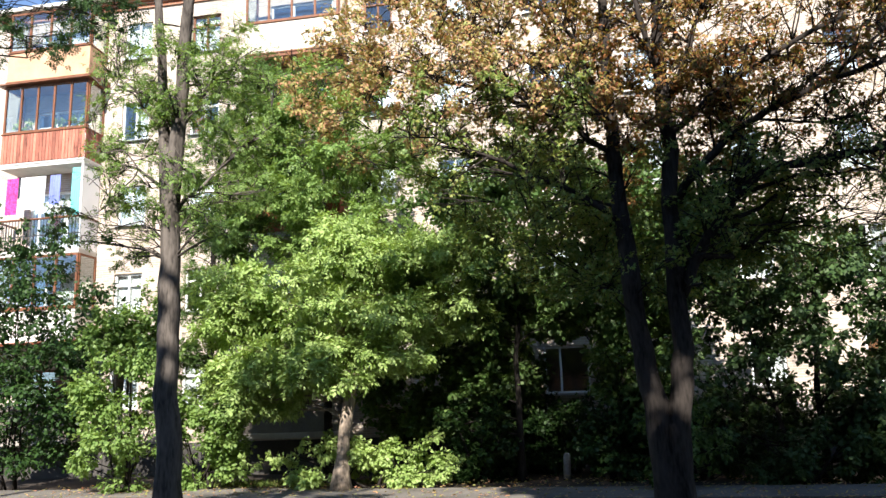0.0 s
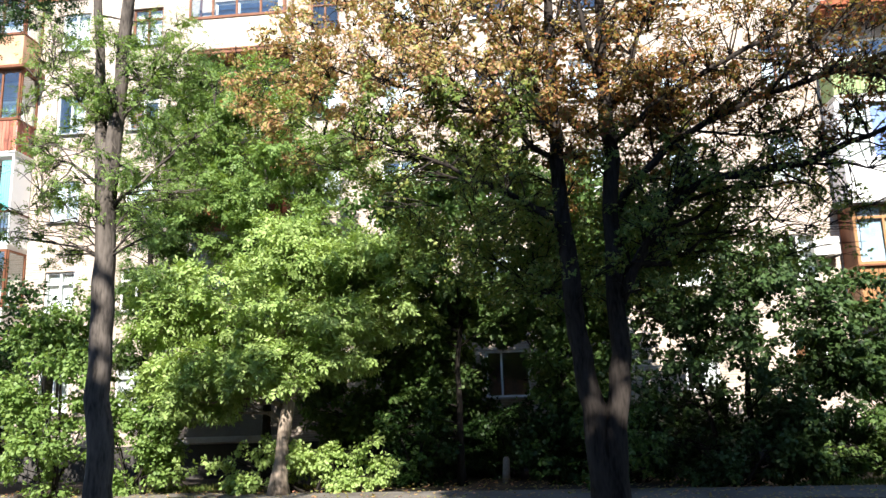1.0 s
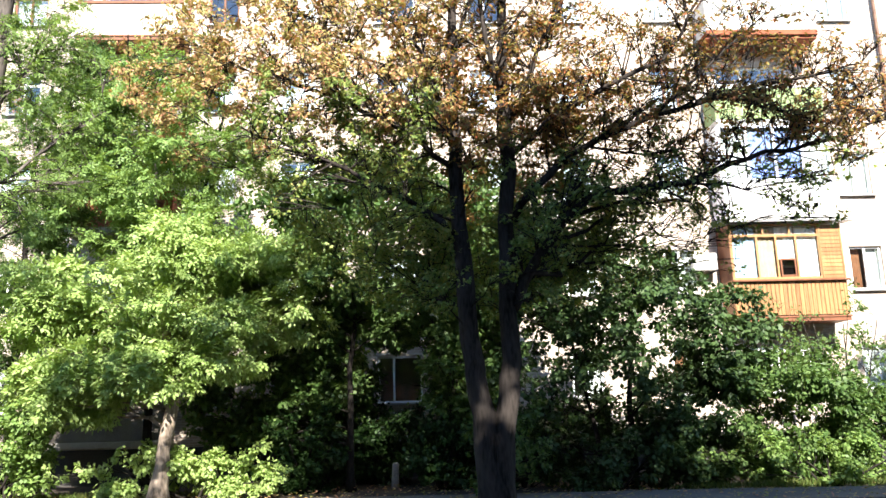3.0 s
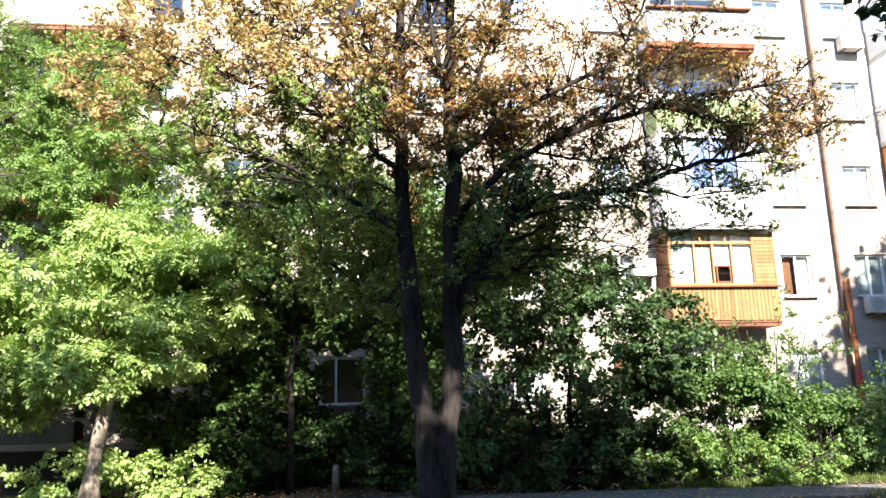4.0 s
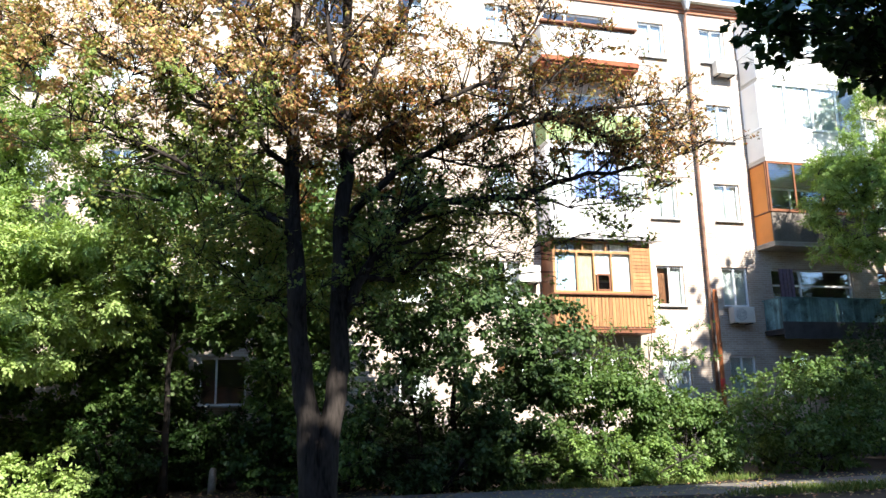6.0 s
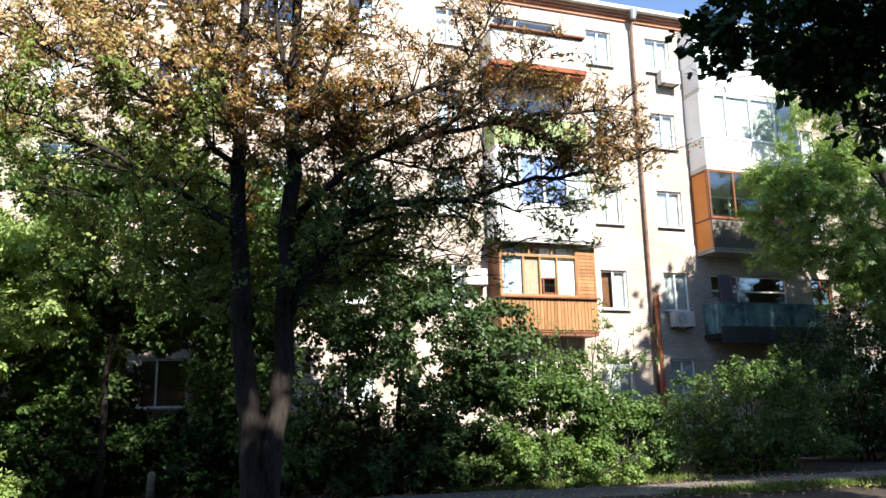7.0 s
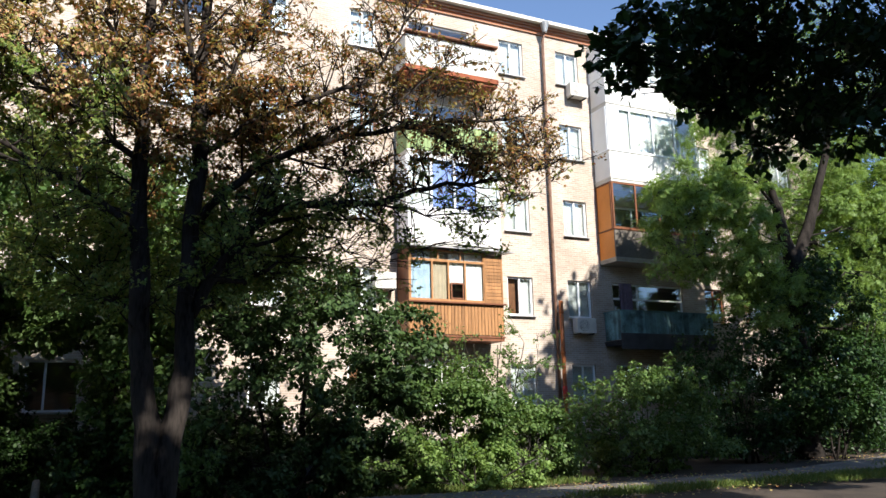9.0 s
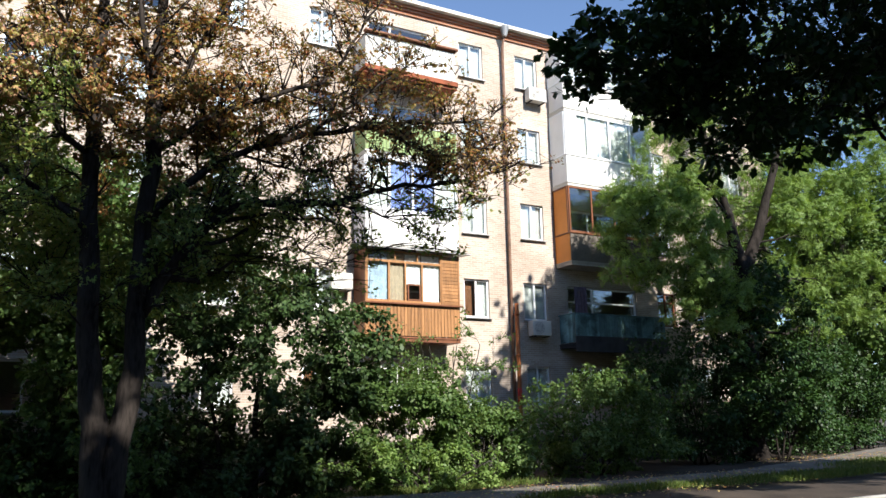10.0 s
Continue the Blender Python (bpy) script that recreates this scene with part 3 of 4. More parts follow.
def balcony(x0, x1, f, parapet, pm, slab=None, glaze="", gm=None, roof=None, sides=None, ph=1.08, top=None, n_pane=4, drawn=False, pm_side=None):
    """One balcony: slab, parapet of boards, panels or bars, and glazing where it has been closed in."""
    z = LEVEL[f]
    loc = ((x0 + x1) / 2, FRONT - FACE, z)
    w = x1 - x0
    hw = w / 2
    bal = part("balcony", boxes((-hw, hw, 0.0, 0.99, -0.16, 0.0), (-hw - 0.03, hw + 0.03, -0.03, 0.99, -0.05, 0.002)), slab or M["concrete"], house)
    bal.location = loc
    zt = top if top else (LEVEL[f + 1] - 0.18 if f < 4 else 16.45) - z
    if parapet == "board":
        k = int(w / 0.125)
        for i in range(k):
            xx = -hw + (i + 0.5) * w / k
            shared(("board", pm.name, round(w / k, 3), ph), "board", lambda: boxes((-w / k / 2 + 0.006, w / k / 2 - 0.006, -0.02, 0.005, 0.03, ph), bevel=0.004), pm, bal, (xx, 0, 0))
        for sx in (-hw, hw):
            for i in range(7):
                shared(("sideboard", pm.name, ph), "board", lambda: boxes((-0.012, 0.012, -0.06, 0.06, 0.03, ph), bevel=0.004), pm, bal, (sx, 0.09 + i * 0.13, 0))
    elif parapet == "panel":
        part("parapet", boxes((-hw, hw, -0.01, 0.05, 0, ph), bevel=0.01), pm, bal)
        part("parapet", boxes((-hw, -hw + 0.06, 0.05, 0.98, 0, ph), bevel=0.01), pm_side or pm, bal)
        part("parapet", boxes((hw - 0.06, hw, 0.05, 0.98, 0, ph), bevel=0.01), pm_side or pm, bal)
    else:
        k = int(w / 0.12)
        for i in range(k):
            shared(("bar", ph), "bar", lambda: boxes((-0.009, 0.009, -0.009, 0.009, 0.0, ph)), pm, bal, (-hw + (i + 0.5) * w / k, 0.01, 0))
        for sx in (-hw + 0.01, hw - 0.01):
            for i in range(8):
                shared(("bar", ph), "bar", lambda: boxes((-0.009, 0.009, -0.009, 0.009, 0.0, ph)), pm, bal, (sx, 0.06 + 0.12 * i, 0))
        part("middle_rail", boxes((-hw, hw, -0.004, 0.024, 0.5, 0.53)), pm, bal)
    part("rail", boxes((-hw - 0.04, hw + 0.04, -0.05, 0.07, ph, ph + 0.05), (-hw - 0.04, -hw + 0.06, 0.07, 0.98, ph, ph + 0.05), (hw - 0.06, hw + 0.04, 0.07, 0.98, ph, ph + 0.05), bevel=0.008), gm or M["brown"], bal)
    if glaze:
        h = zt - ph - 0.05
        part("glazing", frame_bars(w, h, 0.07, 0.06, [i / n_pane for i in range(1, n_pane)]), gm, bal).location = (0, 0, ph + 0.05)
        for i in range(n_pane):
            pw = w / n_pane
            shared(("bpane", round(pw, 3), round(h, 3)), "pane", lambda: boxes((-pw / 2 + 0.05, pw / 2 - 0.05, 0.026, 0.034, 0.05, h - 0.05)), M["glass"], bal, (-hw + pw * (i + 0.5), 0, ph + 0.05))
        for s in (-1, 1):
            b = boxes((s * hw - 0.03, s * hw + 0.03, 0.06, 0.12, ph + 0.05, zt), (s * hw - 0.03, s * hw + 0.03, 0.92, 0.98, ph + 0.05, zt), (s * hw - 0.03, s * hw + 0.03, 0.12, 0.92, zt - 0.07, zt))
            part("side_frame", b, gm, bal)
            if sides:
                part("side_panel", boxes((s * hw - 0.015, s * hw + 0.015, 0.12, 0.92, ph + 0.05, zt - 0.07)), sides, bal)
            else:
                part("pane", boxes((s * hw - 0.005, s * hw + 0.005, 0.12, 0.92, ph + 0.05, zt - 0.07)), M["glass"], bal)
        for i in range(n_pane if drawn else 0):
            pw = w / n_pane
            if (i * 3 + f) % 5 != 2:
                shared(("bcur", round(pw, 3), round(h, 3)), "curtain", lambda: wavy(pw - 0.1, h - 0.1, 5, 0.02), M["curtain"], bal, (-hw + pw * (i + 0.5), 0.10, ph + 0.1))
    elif f < 4 and parapet == "bars":
        part("post", boxes((hw - 0.06, hw, 0.0, 0.06, ph, zt)), M["white"], bal)
    if roof:
        bm = bmesh.new()
        o = 0.2
        lo = [bm.verts.new(p) for p in ((-hw - o, -o, zt), (hw + o, -o, zt), (hw + o, 0.99, zt), (-hw - o, 0.99, zt))]
        hi = [bm.verts.new(p) for p in ((-hw - o, -o, zt + 0.04), (hw + o, -o, zt + 0.04), (hw + o, 0.99, zt + 0.2), (-hw - o, 0.99, zt + 0.2))]
        bm.faces.new(lo[::-1]), bm.faces.new(hi)
        for i in range(4):
            bm.faces.new((lo[i], lo[(i + 1) % 4], hi[(i + 1) % 4], hi[i]))
        part("canopy", bm, roof, bal)
    return bal


a, b = STACKS[0]
balcony(a, b, 4, "panel", M["orange"], M["brown"], "plain", M["brown"])
balcony(a, b, 3, "board", M["redboard"], M["offwhite"], "plain", M["brown"], M["brown"], n_pane=5)
bal = balcony(a, b, 2, "bars", M["darkmetal"], M["offwhite"])
part("side_panel", boxes((1.60, 1.625, 0.06, 0.96, 0.02, 2.9)), M["white"], bal, "white boarded side screen")
part("curtain", wavy(0.42, 1.75, 5, 0.03), M["tealcloth"], bal, "turquoise hanging cloth").location = (1.36, 0.12, 1.12)
balcony(a, b, 1, "panel", M["offwhite"], M["concrete"], "plain", M["brown"])
bal = balcony(a, b, 0, "panel", M["darkpanel"], M["concrete"], gm=M["concrete"])
bm = bmesh.new()
v = [bm.verts.new(p) for p in ((-2.2, -0.9, 3.0), (2.2, -0.9, 3.0), (2.2, 1.0, 3.28), (-2.2, 1.0, 3.28), (-2.2, -0.9, 3.06), (2.2, -0.9, 3.06), (2.2, 1.0, 3.34), (-2.2, 1.0, 3.34))]
for k in ((3, 2, 1, 0), (4, 5, 6, 7), (0, 1, 5, 4), (1, 2, 6, 5), (2, 3, 7, 6), (3, 0, 4, 7)):
    bm.faces.new([v[i] for i in k])
part("awning", bm, M["rust"], bal, "dark red tin awning")
a, b = STACKS[1]
balcony(a, b, 4, "panel", M["cream"], M["brown"], "plain", M["brown"])
balcony(a, b, 3, "panel", M["cream"], M["concrete"])
balcony(a, b, 2, "panel", M["rust"], M["concrete"])
balcony(a, b, 1, "panel", M["offwhite"], M["concrete"])
balcony(a, b, 0, "panel", M["darkpanel"], M["concrete"], gm=M["concrete"])
a, b = STACKS[2]
bal = balcony(a, b, 4, "board", M["offwhite"], M["rust"], gm=M["brown"], ph=1.16)
part("edge_beam", boxes((-1.85, 1.85, -0.12, -0.03, -0.2, -0.02), (-1.85, 1.85, -0.03, 0.99, -0.3, -0.17), bevel=0.01), M["rust"], bal, "rust red painted slab edge")
part("top_rail", boxes((-1.86, 1.86, -0.17, 0.06, 1.212, 1.29), bevel=0.012), M["brown"], bal, "dark brown wooden top rail")
balcony(a, b, 3, "board", M["green"], M["offwhite"], gm=M["white"])
bal = balcony(a, b, 2, "panel", M["white"], M["offwhite"], "plain", M["pvc"], sides=M["white"], n_pane=4)
# blue sheets behind the two middle panes give them their colour
for k, m in ((0, "curtain"), (1, "bluebacking"), (2, "bluebacking"), (3, "curtain")):
    part("curtain", wavy(0.76, 1.62, 5, 0.02), M[m], bal).location = (-1.328 + 0.885 * k, 0.12, 1.18)

# the boarded and glazed balcony of the second storey, pane by pane
bal = balcony(a, b, 1, "board", M["wood"], M["brown"], gm=M["wood"])
HW = (b - a) / 2
LIGHTS = [(-HW + 0.09, -0.95), (-0.89, -0.34), (-0.28, 0.29), (0.35, HW - 0.76)]
TOPS = [(-HW + 0.09, -0.72), (-0.67, 0.12), (0.17, HW - 0.76)]
holes = [(p, q, 1.21, 2.47) for p, q in LIGHTS] + [(p, q, 2.55, 2.81) for p, q in TOPS]
part("glazing", pierced_wall(-HW, HW - 0.70, 1.13, 2.88, 0.0, 0.06, holes), M["wood"], bal, "varnished pine window frame")
for p, q, u, v in holes:
    part("pane", boxes((p - 0.01, q + 0.01, 0.026, 0.034, u - 0.01, v + 0.01)), M["glass"], bal).visible_shadow = False
# first light: pale blue cloth stands in for the sky reflected in its pane
for (p, q), m, u in zip(LIGHTS, ("skycloth", "tan", "sheet", "sheet"), (1.2, 1.2, 1.78, 1.2)):
    part("curtain", wavy(q - p, 2.80 - u, 4, 0.015), M[m], bal).location = ((p + q) / 2, 0.12, u)
part("vent", pierced_wall(-0.24, 0.25, 1.22, 1.78, -0.012, 0.0, [(-0.19, 0.20, 1.27, 1.73)]), M["brown"], bal, "small opening casement")
for i in range(14):
    shared(("endboard",), "board", lambda: boxes((-0.335, 0.335, -0.008, 0.02, -0.056, 0.056), bevel=0.005), M["wood"], bal, (HW - 0.36, 0, 1.195 + 0.12 * i))
for x in (HW - 0.70, HW - 0.03):
    part("post", boxes((x - 0.03, x + 0.03, -0.022, 0.06, 1.13, 2.88), bevel=0.006), M["wood"], bal)
for sx in (-HW, HW - 0.04):
    part("side_panel", boxes((sx, sx + 0.04, 0.06, 0.98, 1.13, 2.88)), M["brown"], bal, "dark boarded side of the glazing")
part("sill", boxes((-HW - 0.06, HW + 0.06, -0.13, -0.05, 1.06, 1.12), bevel=0.01), M["brown"], bal)
bm = bmesh.new()
o = (-HW - 0.2, HW + 0.38)
v = [bm.verts.new(q) for q in ((o[0], -0.28, 2.90), (o[1], -0.28, 2.90), (o[1], 0.99, 3.02), (o[0], 0.99, 3.02), (o[0], -0.28, 2.94), (o[1], -0.28, 2.94), (o[1], 0.99, 3.1), (o[0], 0.99, 3.1))]
for k in ((3, 2, 1, 0), (4, 5, 6, 7), (0, 1, 5, 4), (1, 2, 6, 5), (2, 3, 7, 6), (3, 0, 4, 7)):
    bm.faces.new([v[i] for i in k])
part("canopy", bm, M["metal"], bal, "grey tin canopy")
a, b = STACKS[3]
balcony(a, b, 4, "panel", M["white"], M["offwhite"], "plain", M["pvc"], sides=M["white"], drawn=True)
bal = balcony(a, b, 3, "panel", M["white"], M["offwhite"], "plain", M["pvc"], sides=M["white"], drawn=True)
part("side_panel", boxes((-2.28, -1.68, -0.015, 0.0, 1.13, 2.95), bevel=0.004), M["white"], bal, "white corner panel beside the glazing")
balcony(a, b, 2, "panel", M["darkpanel"], M["concrete"], "plain", M["brown"], sides=M["orangepanel"], pm_side=M["orangepanel"])
bal = balcony(a, b, 1, "board", M["teal"], M["darkmetal"], gm=M["teal"])
part("edge_beam", boxes(((a - b) / 2 - 0.05, (b - a) / 2 + 0.05, -0.07, -0.025, -0.34, 0.26), bevel=0.01), M["darkmetal"], bal)

# drainpipe with its hopper, and the painted gas pipe
bm = bmesh.new()
tube(bm, [(16.08, FACE - 0.16, z) for z in (2.3, 6, 10, 14, 16.2)] + [(16.08, FACE - 0.32, 16.62)], [0.055] * 6, 10)
pipe = hpart("drainpipe", bm, M["pipe"], label="brown painted drainpipe")
bm = bmesh.new()
bmesh.ops.create_cone(bm, cap_ends=True, segments=12, radius1=0.09, radius2=0.2, depth=0.4, matrix=Matrix.Translation((16.08, FACE - 0.36, 16.8)))
hpart("hopper", bm, M["metal"])
bm = bmesh.new()
tube(bm, [(16.18, FACE - 0.34, z) for z in (0.1, 2, 4, 5.85)], [0.075] * 4, 10)
hpart("gas_pipe", bm, M["orangepipe"], label="orange painted gas pipe")
bm = bmesh.new()
tube(bm, [(16.18, FACE - 0.34, z) for z in (2.25, 2.5, 2.75)], [0.085] * 3, 10)
hpart("pipe_sleeve", bm, M["red"], label="bright red lower pipe")
for z in (0.9, 2.4, 3.9, 5.4):
    bm = bmesh.new()
    tube(bm, [(16.18, FACE - 0.34, z), (16.18, FACE - 0.34, z + 0.07)], [0.095, 0.095], 10)
    hpart("collar", bm, M["orangepipe"])


def air_conditioner(x, z, w=0.85):
    t = thing("air_conditioner", "white outdoor air conditioner unit on wall brackets", "air conditioner", "air conditioners", (x, FACE, z))
    part("body", boxes((-w / 2, w / 2, -0.42, -0.10, 0, 0.56), bevel=0.02), M["offwhite"], t)
    bm = bmesh.new()
    for r in (0.08, 0.14, 0.2):
        tube(bm, [(-0.12 + r * math.cos(q * math.pi / 8), -0.43, 0.28 + r * math.sin(q * math.pi / 8)) for q in range(17)], [0.006] * 17, 4)
    tagged(part("grille", bm, M["darkmetal"], t), kind="stuff")
    for s in (-0.3, 0.3):
        part("bracket", boxes((s - 0.02, s + 0.02, -0.42, 0.0, -0.04, 0.0)), M["darkmetal"], t)


air_conditioner(17.25, 4.68)
air_conditioner(9.25, 5.95, 0.75)
air_conditioner(17.55, 14.1)


def cloth(name, label, x, w, h, material):
    ob = part(name, wavy(w, h, 4, 0.025), material, loc=(x, FRONT - 0.03, 10.15 - h))
    tagged(ob, label, "laundry", "washing on the line")


cloth("towel", "magenta patterned cloth hung to dry on a balcony", -19.0, 0.45, 1.3, M["pink"])
cloth("bed_sheet", "white sheet hung to dry on a balcony", -18.2, 0.95, 1.15, M["sheet"])
cloth("shirt", "blue cloth hung to dry on a balcony", -17.35, 0.4, 1.05, M["blue"])

ob = part("towel", wavy(0.6, 1.0, 4, 0.03), M["purple"], loc=(18.75, FRONT + 0.12, 5.55))
tagged(ob, "faded purple cloth hanging in an open balcony", "laundry", "washing on the line")

# white bars over a ground-floor window
grille = part("window_grille", boxes((10.55, 12.45, FACE - 0.07, FACE - 0.05, 2.2, 2.225)), M["white"], house, "white iron window grille")
grille.matrix_parent_inverse = Matrix.Translation((0, -FACE, 0))
for i in range(10):
    shared(("gbar",), "bar", lambda: boxes((-0.012, 0.012, FACE - 0.07, FACE - 0.05, 2.1, 3.5)), M["white"], grille, (10.6 + i * 0.2, 0, 0))
part("cross_bar", boxes((10.55, 12.45, FACE - 0.085, FACE - 0.072, 2.75, 2.775)), M["white"], grille)
part("cross_bar", boxes((10.55, 12.45, FACE - 0.085, FACE - 0.072, 3.40, 3.425)), M["white"], grille)


def potted_plant(x, z, seed):
    t = thing("potted_plant", "bushy green houseplant in a clay pot behind balcony glass", "plant", "balcony plants", (x, FRONT + 0.28, z))
    bm = bmesh.new()
    tube(bm, [(0, 0, 0), (0, 0, 0.16), (0, 0, 0.18)], [0.07, 0.1, 0.11], 10)
    part("pot", bm, M["rust"], t)
    v, f = foliage(np.random.default_rng(seed), [(x, FRONT + 0.28, z + 0.38)], [(0.2, 0.14, 0.26)], [90], "simple", 0.1)
    mesh_from_arrays("leaves", v, f, M["leaf_elder"], t)


shelf = thing("plant_shelf", "narrow wooden shelf behind the balcony glazing", "shelf", loc=(-18.0, FRONT + 0.28, 11.80))
part("board", boxes((-1.5, 1.5, -0.12, 0.12, -0.03, 0.0)), M["brown"], shelf)
for s in (-1.3, 0.0, 1.3):
    part("leg", boxes((s - 0.02, s + 0.02, -0.1, 0.1, -1.1, -0.03)), M["brown"], shelf)
for k, x in enumerate((-19.2, -18.75, -17.6, -16.9)):
    potted_plant(x, 11.80, 40 + k)

# ---- trees ----
tree("locust_tree", "slender grey-barked tree with a forked trunk and feathery green leaves", "tree",
     [([(-6.06, 11, -0.05), (-6.14, 11, 0.9), (-6.1, 11, 1.5), (-6.22, 11, 2.2), (-6.16, 11, 3.1), (-6.24, 11, 3.9), (-6.2, 11, 4.6), (-6.3, 11, 6.1)], 0.225, 0.125),
      ([(-6.32, 11, 5.2), (-6.5, 11.1, 7.2), (-6.7, 11.1, 9.2), (-6.8, 11.2, 11)], 0.10, 0.05),
      ([(-6.22, 11, 5.2), (-6.12, 10.95, 6.8), (-6.0, 10.9, 8.6), (-5.7, 10.8, 11)], 0.13, 0.07)],
     cloud(11, (-6.1, 11.6, 6.7), (1.5, 1.1, 2.4), 46, 0.34, 110) + cloud(12, (-6.2, 11.2, 11.6), (2.4, 2.2, 1.8), 8, 0.7, 150),
     M["leaf_locust"], "pinnate", 0.055, M["bark"], 1,
     boughs=[([(-6.25, 11, 5.3), (-6.8, 10.95, 5.8), (-7.5, 10.9, 6.1)], 0.05, 0.012), ([(-6.2, 11, 5.0), (-5.5, 11.05, 5.7), (-4.8, 11.1, 6.2)], 0.05, 0.012),
             ([(-6.15, 11, 6.4), (-5.6, 11.1, 7.3), (-4.9, 11.2, 7.8)], 0.045, 0.012), ([(-6.4, 11, 6.3), (-7.0, 11.1, 7.2), (-7.6, 11.1, 7.7)], 0.045, 0.012), ([(-6.22, 11, 4.5), (-6.7, 10.9, 4.9), (-7.3, 10.9, 4.9)], 0.03, 0.01)],
     sprays=(7, 38, 0.26))

tree("box_elder", "young box elder with bright green sunlit leaves over a leaning trunk", "tree",
     [([(-5.65, 18.0, -0.05), (-5.6, 18.05, 1.2), (-5.45, 18.15, 2.4), (-5.9, 18.6, 4.2), (-5.8, 19.1, 6.2)], 0.2, 0.06)],
     cloud(21, (-6.1, 19.0, 4.5), (3.3, 1.5, 2.0), 78, 0.72, 210, low=-0.85, flat=0.45) + cloud(23, (-8.0, 18.5, 2.5), (1.2, 0.8, 0.6), 16, 0.5, 170) + cloud(24, (-6.6, 17.9, 3.0), (2.2, 0.5, 0.6), 24, 0.5, 150, flat=0.5) + cloud(22, (-3.6, 18.9, 5.0), (1.5, 1.1, 1.6), 24, 0.6, 200, flat=0.45),
     M["leaf_elder"], "pinnate", 0.145, M["barkpale"], 2)

tree("ash_tree", "tall thin green tree close to the house wall", "tree",
     [([(-10.3, 20.6, -0.05), (-10.3, 20.6, 5), (-10.2, 20.6, 9), (-9.9, 20.6, 11)], 0.13, 0.04)],
     cloud(32, (-10.3, 20.5, 6.8), (1.1, 0.9, 5.2), 46, 0.6, 200) + cloud(33, (-9.2, 20.8, 9.4), (1.3, 0.8, 3.4), 36, 0.6, 180), M["leaf_mid"], "pinnate", 0.085, M["barkshade"], 31)
tree("ash_tree", "tall green tree behind the box elder close to the wall", "tree",
     [([(-7.0, 21.2, -0.05), (-7.1, 21.2, 5), (-7.2, 21.2, 11)], 0.14, 0.04),
      ([(-7.1, 21.2, 4.6), (-5.9, 21.1, 7.5), (-5.2, 21.0, 10.5)], 0.08, 0.03)],
     cloud(31, (-6.9, 20.7, 8.8), (2.9, 1.5, 3.6), 80, 0.7, 165), M["leaf_locust"], "pinnate", 0.13, M["barkshade"], 3)

# clouds 44 and 65 lie above the view, added to shade the wall behind
chestnut_clumps = (cloud(41, (-1.8, 12.8, 7.7), (3.4, 2.0, 2.1), 240, 0.35, 90) + cloud(42, (2.4, 13.1, 7.9), (2.8, 1.5, 1.8), 110, 0.34, 55)
                   + cloud(44, (1.8, 12.2, 11.4), (5.5, 4.0, 1.9), 26, 0.9, 100) + cloud(65, (-0.8, 12.3, 11.6), (3.4, 3.0, 1.7), 60, 0.8, 130) + cloud(47, (1.2, 12.4, 6.5), (2.4, 1.0, 0.9), 100, 0.3, 60)
                   + cloud(46, (3.7, 13.2, 5.2), (2.2, 1.0, 1.2), 80, 0.34, 70) + cloud(43, (5.6, 12.4, 7.1), (3.4, 1.2, 1.8), 60, 0.28, 18) + cloud(45, (1.2, 13.7, 5.0), (3.3, 1.2, 1.5), 120, 0.45, 120)
                   + cloud(48, (1.3, 12.7, 4.4), (2.2, 0.8, 1.0), 70, 0.32, 75) + cloud(49, (1.0, 11.6, 4.6), (1.6, 0.5, 1.4), 36, 0.26, 50) + cloud(50, (1.5, 11.6, 6.6), (1.9, 0.6, 0.7), 60, 0.27, 45))
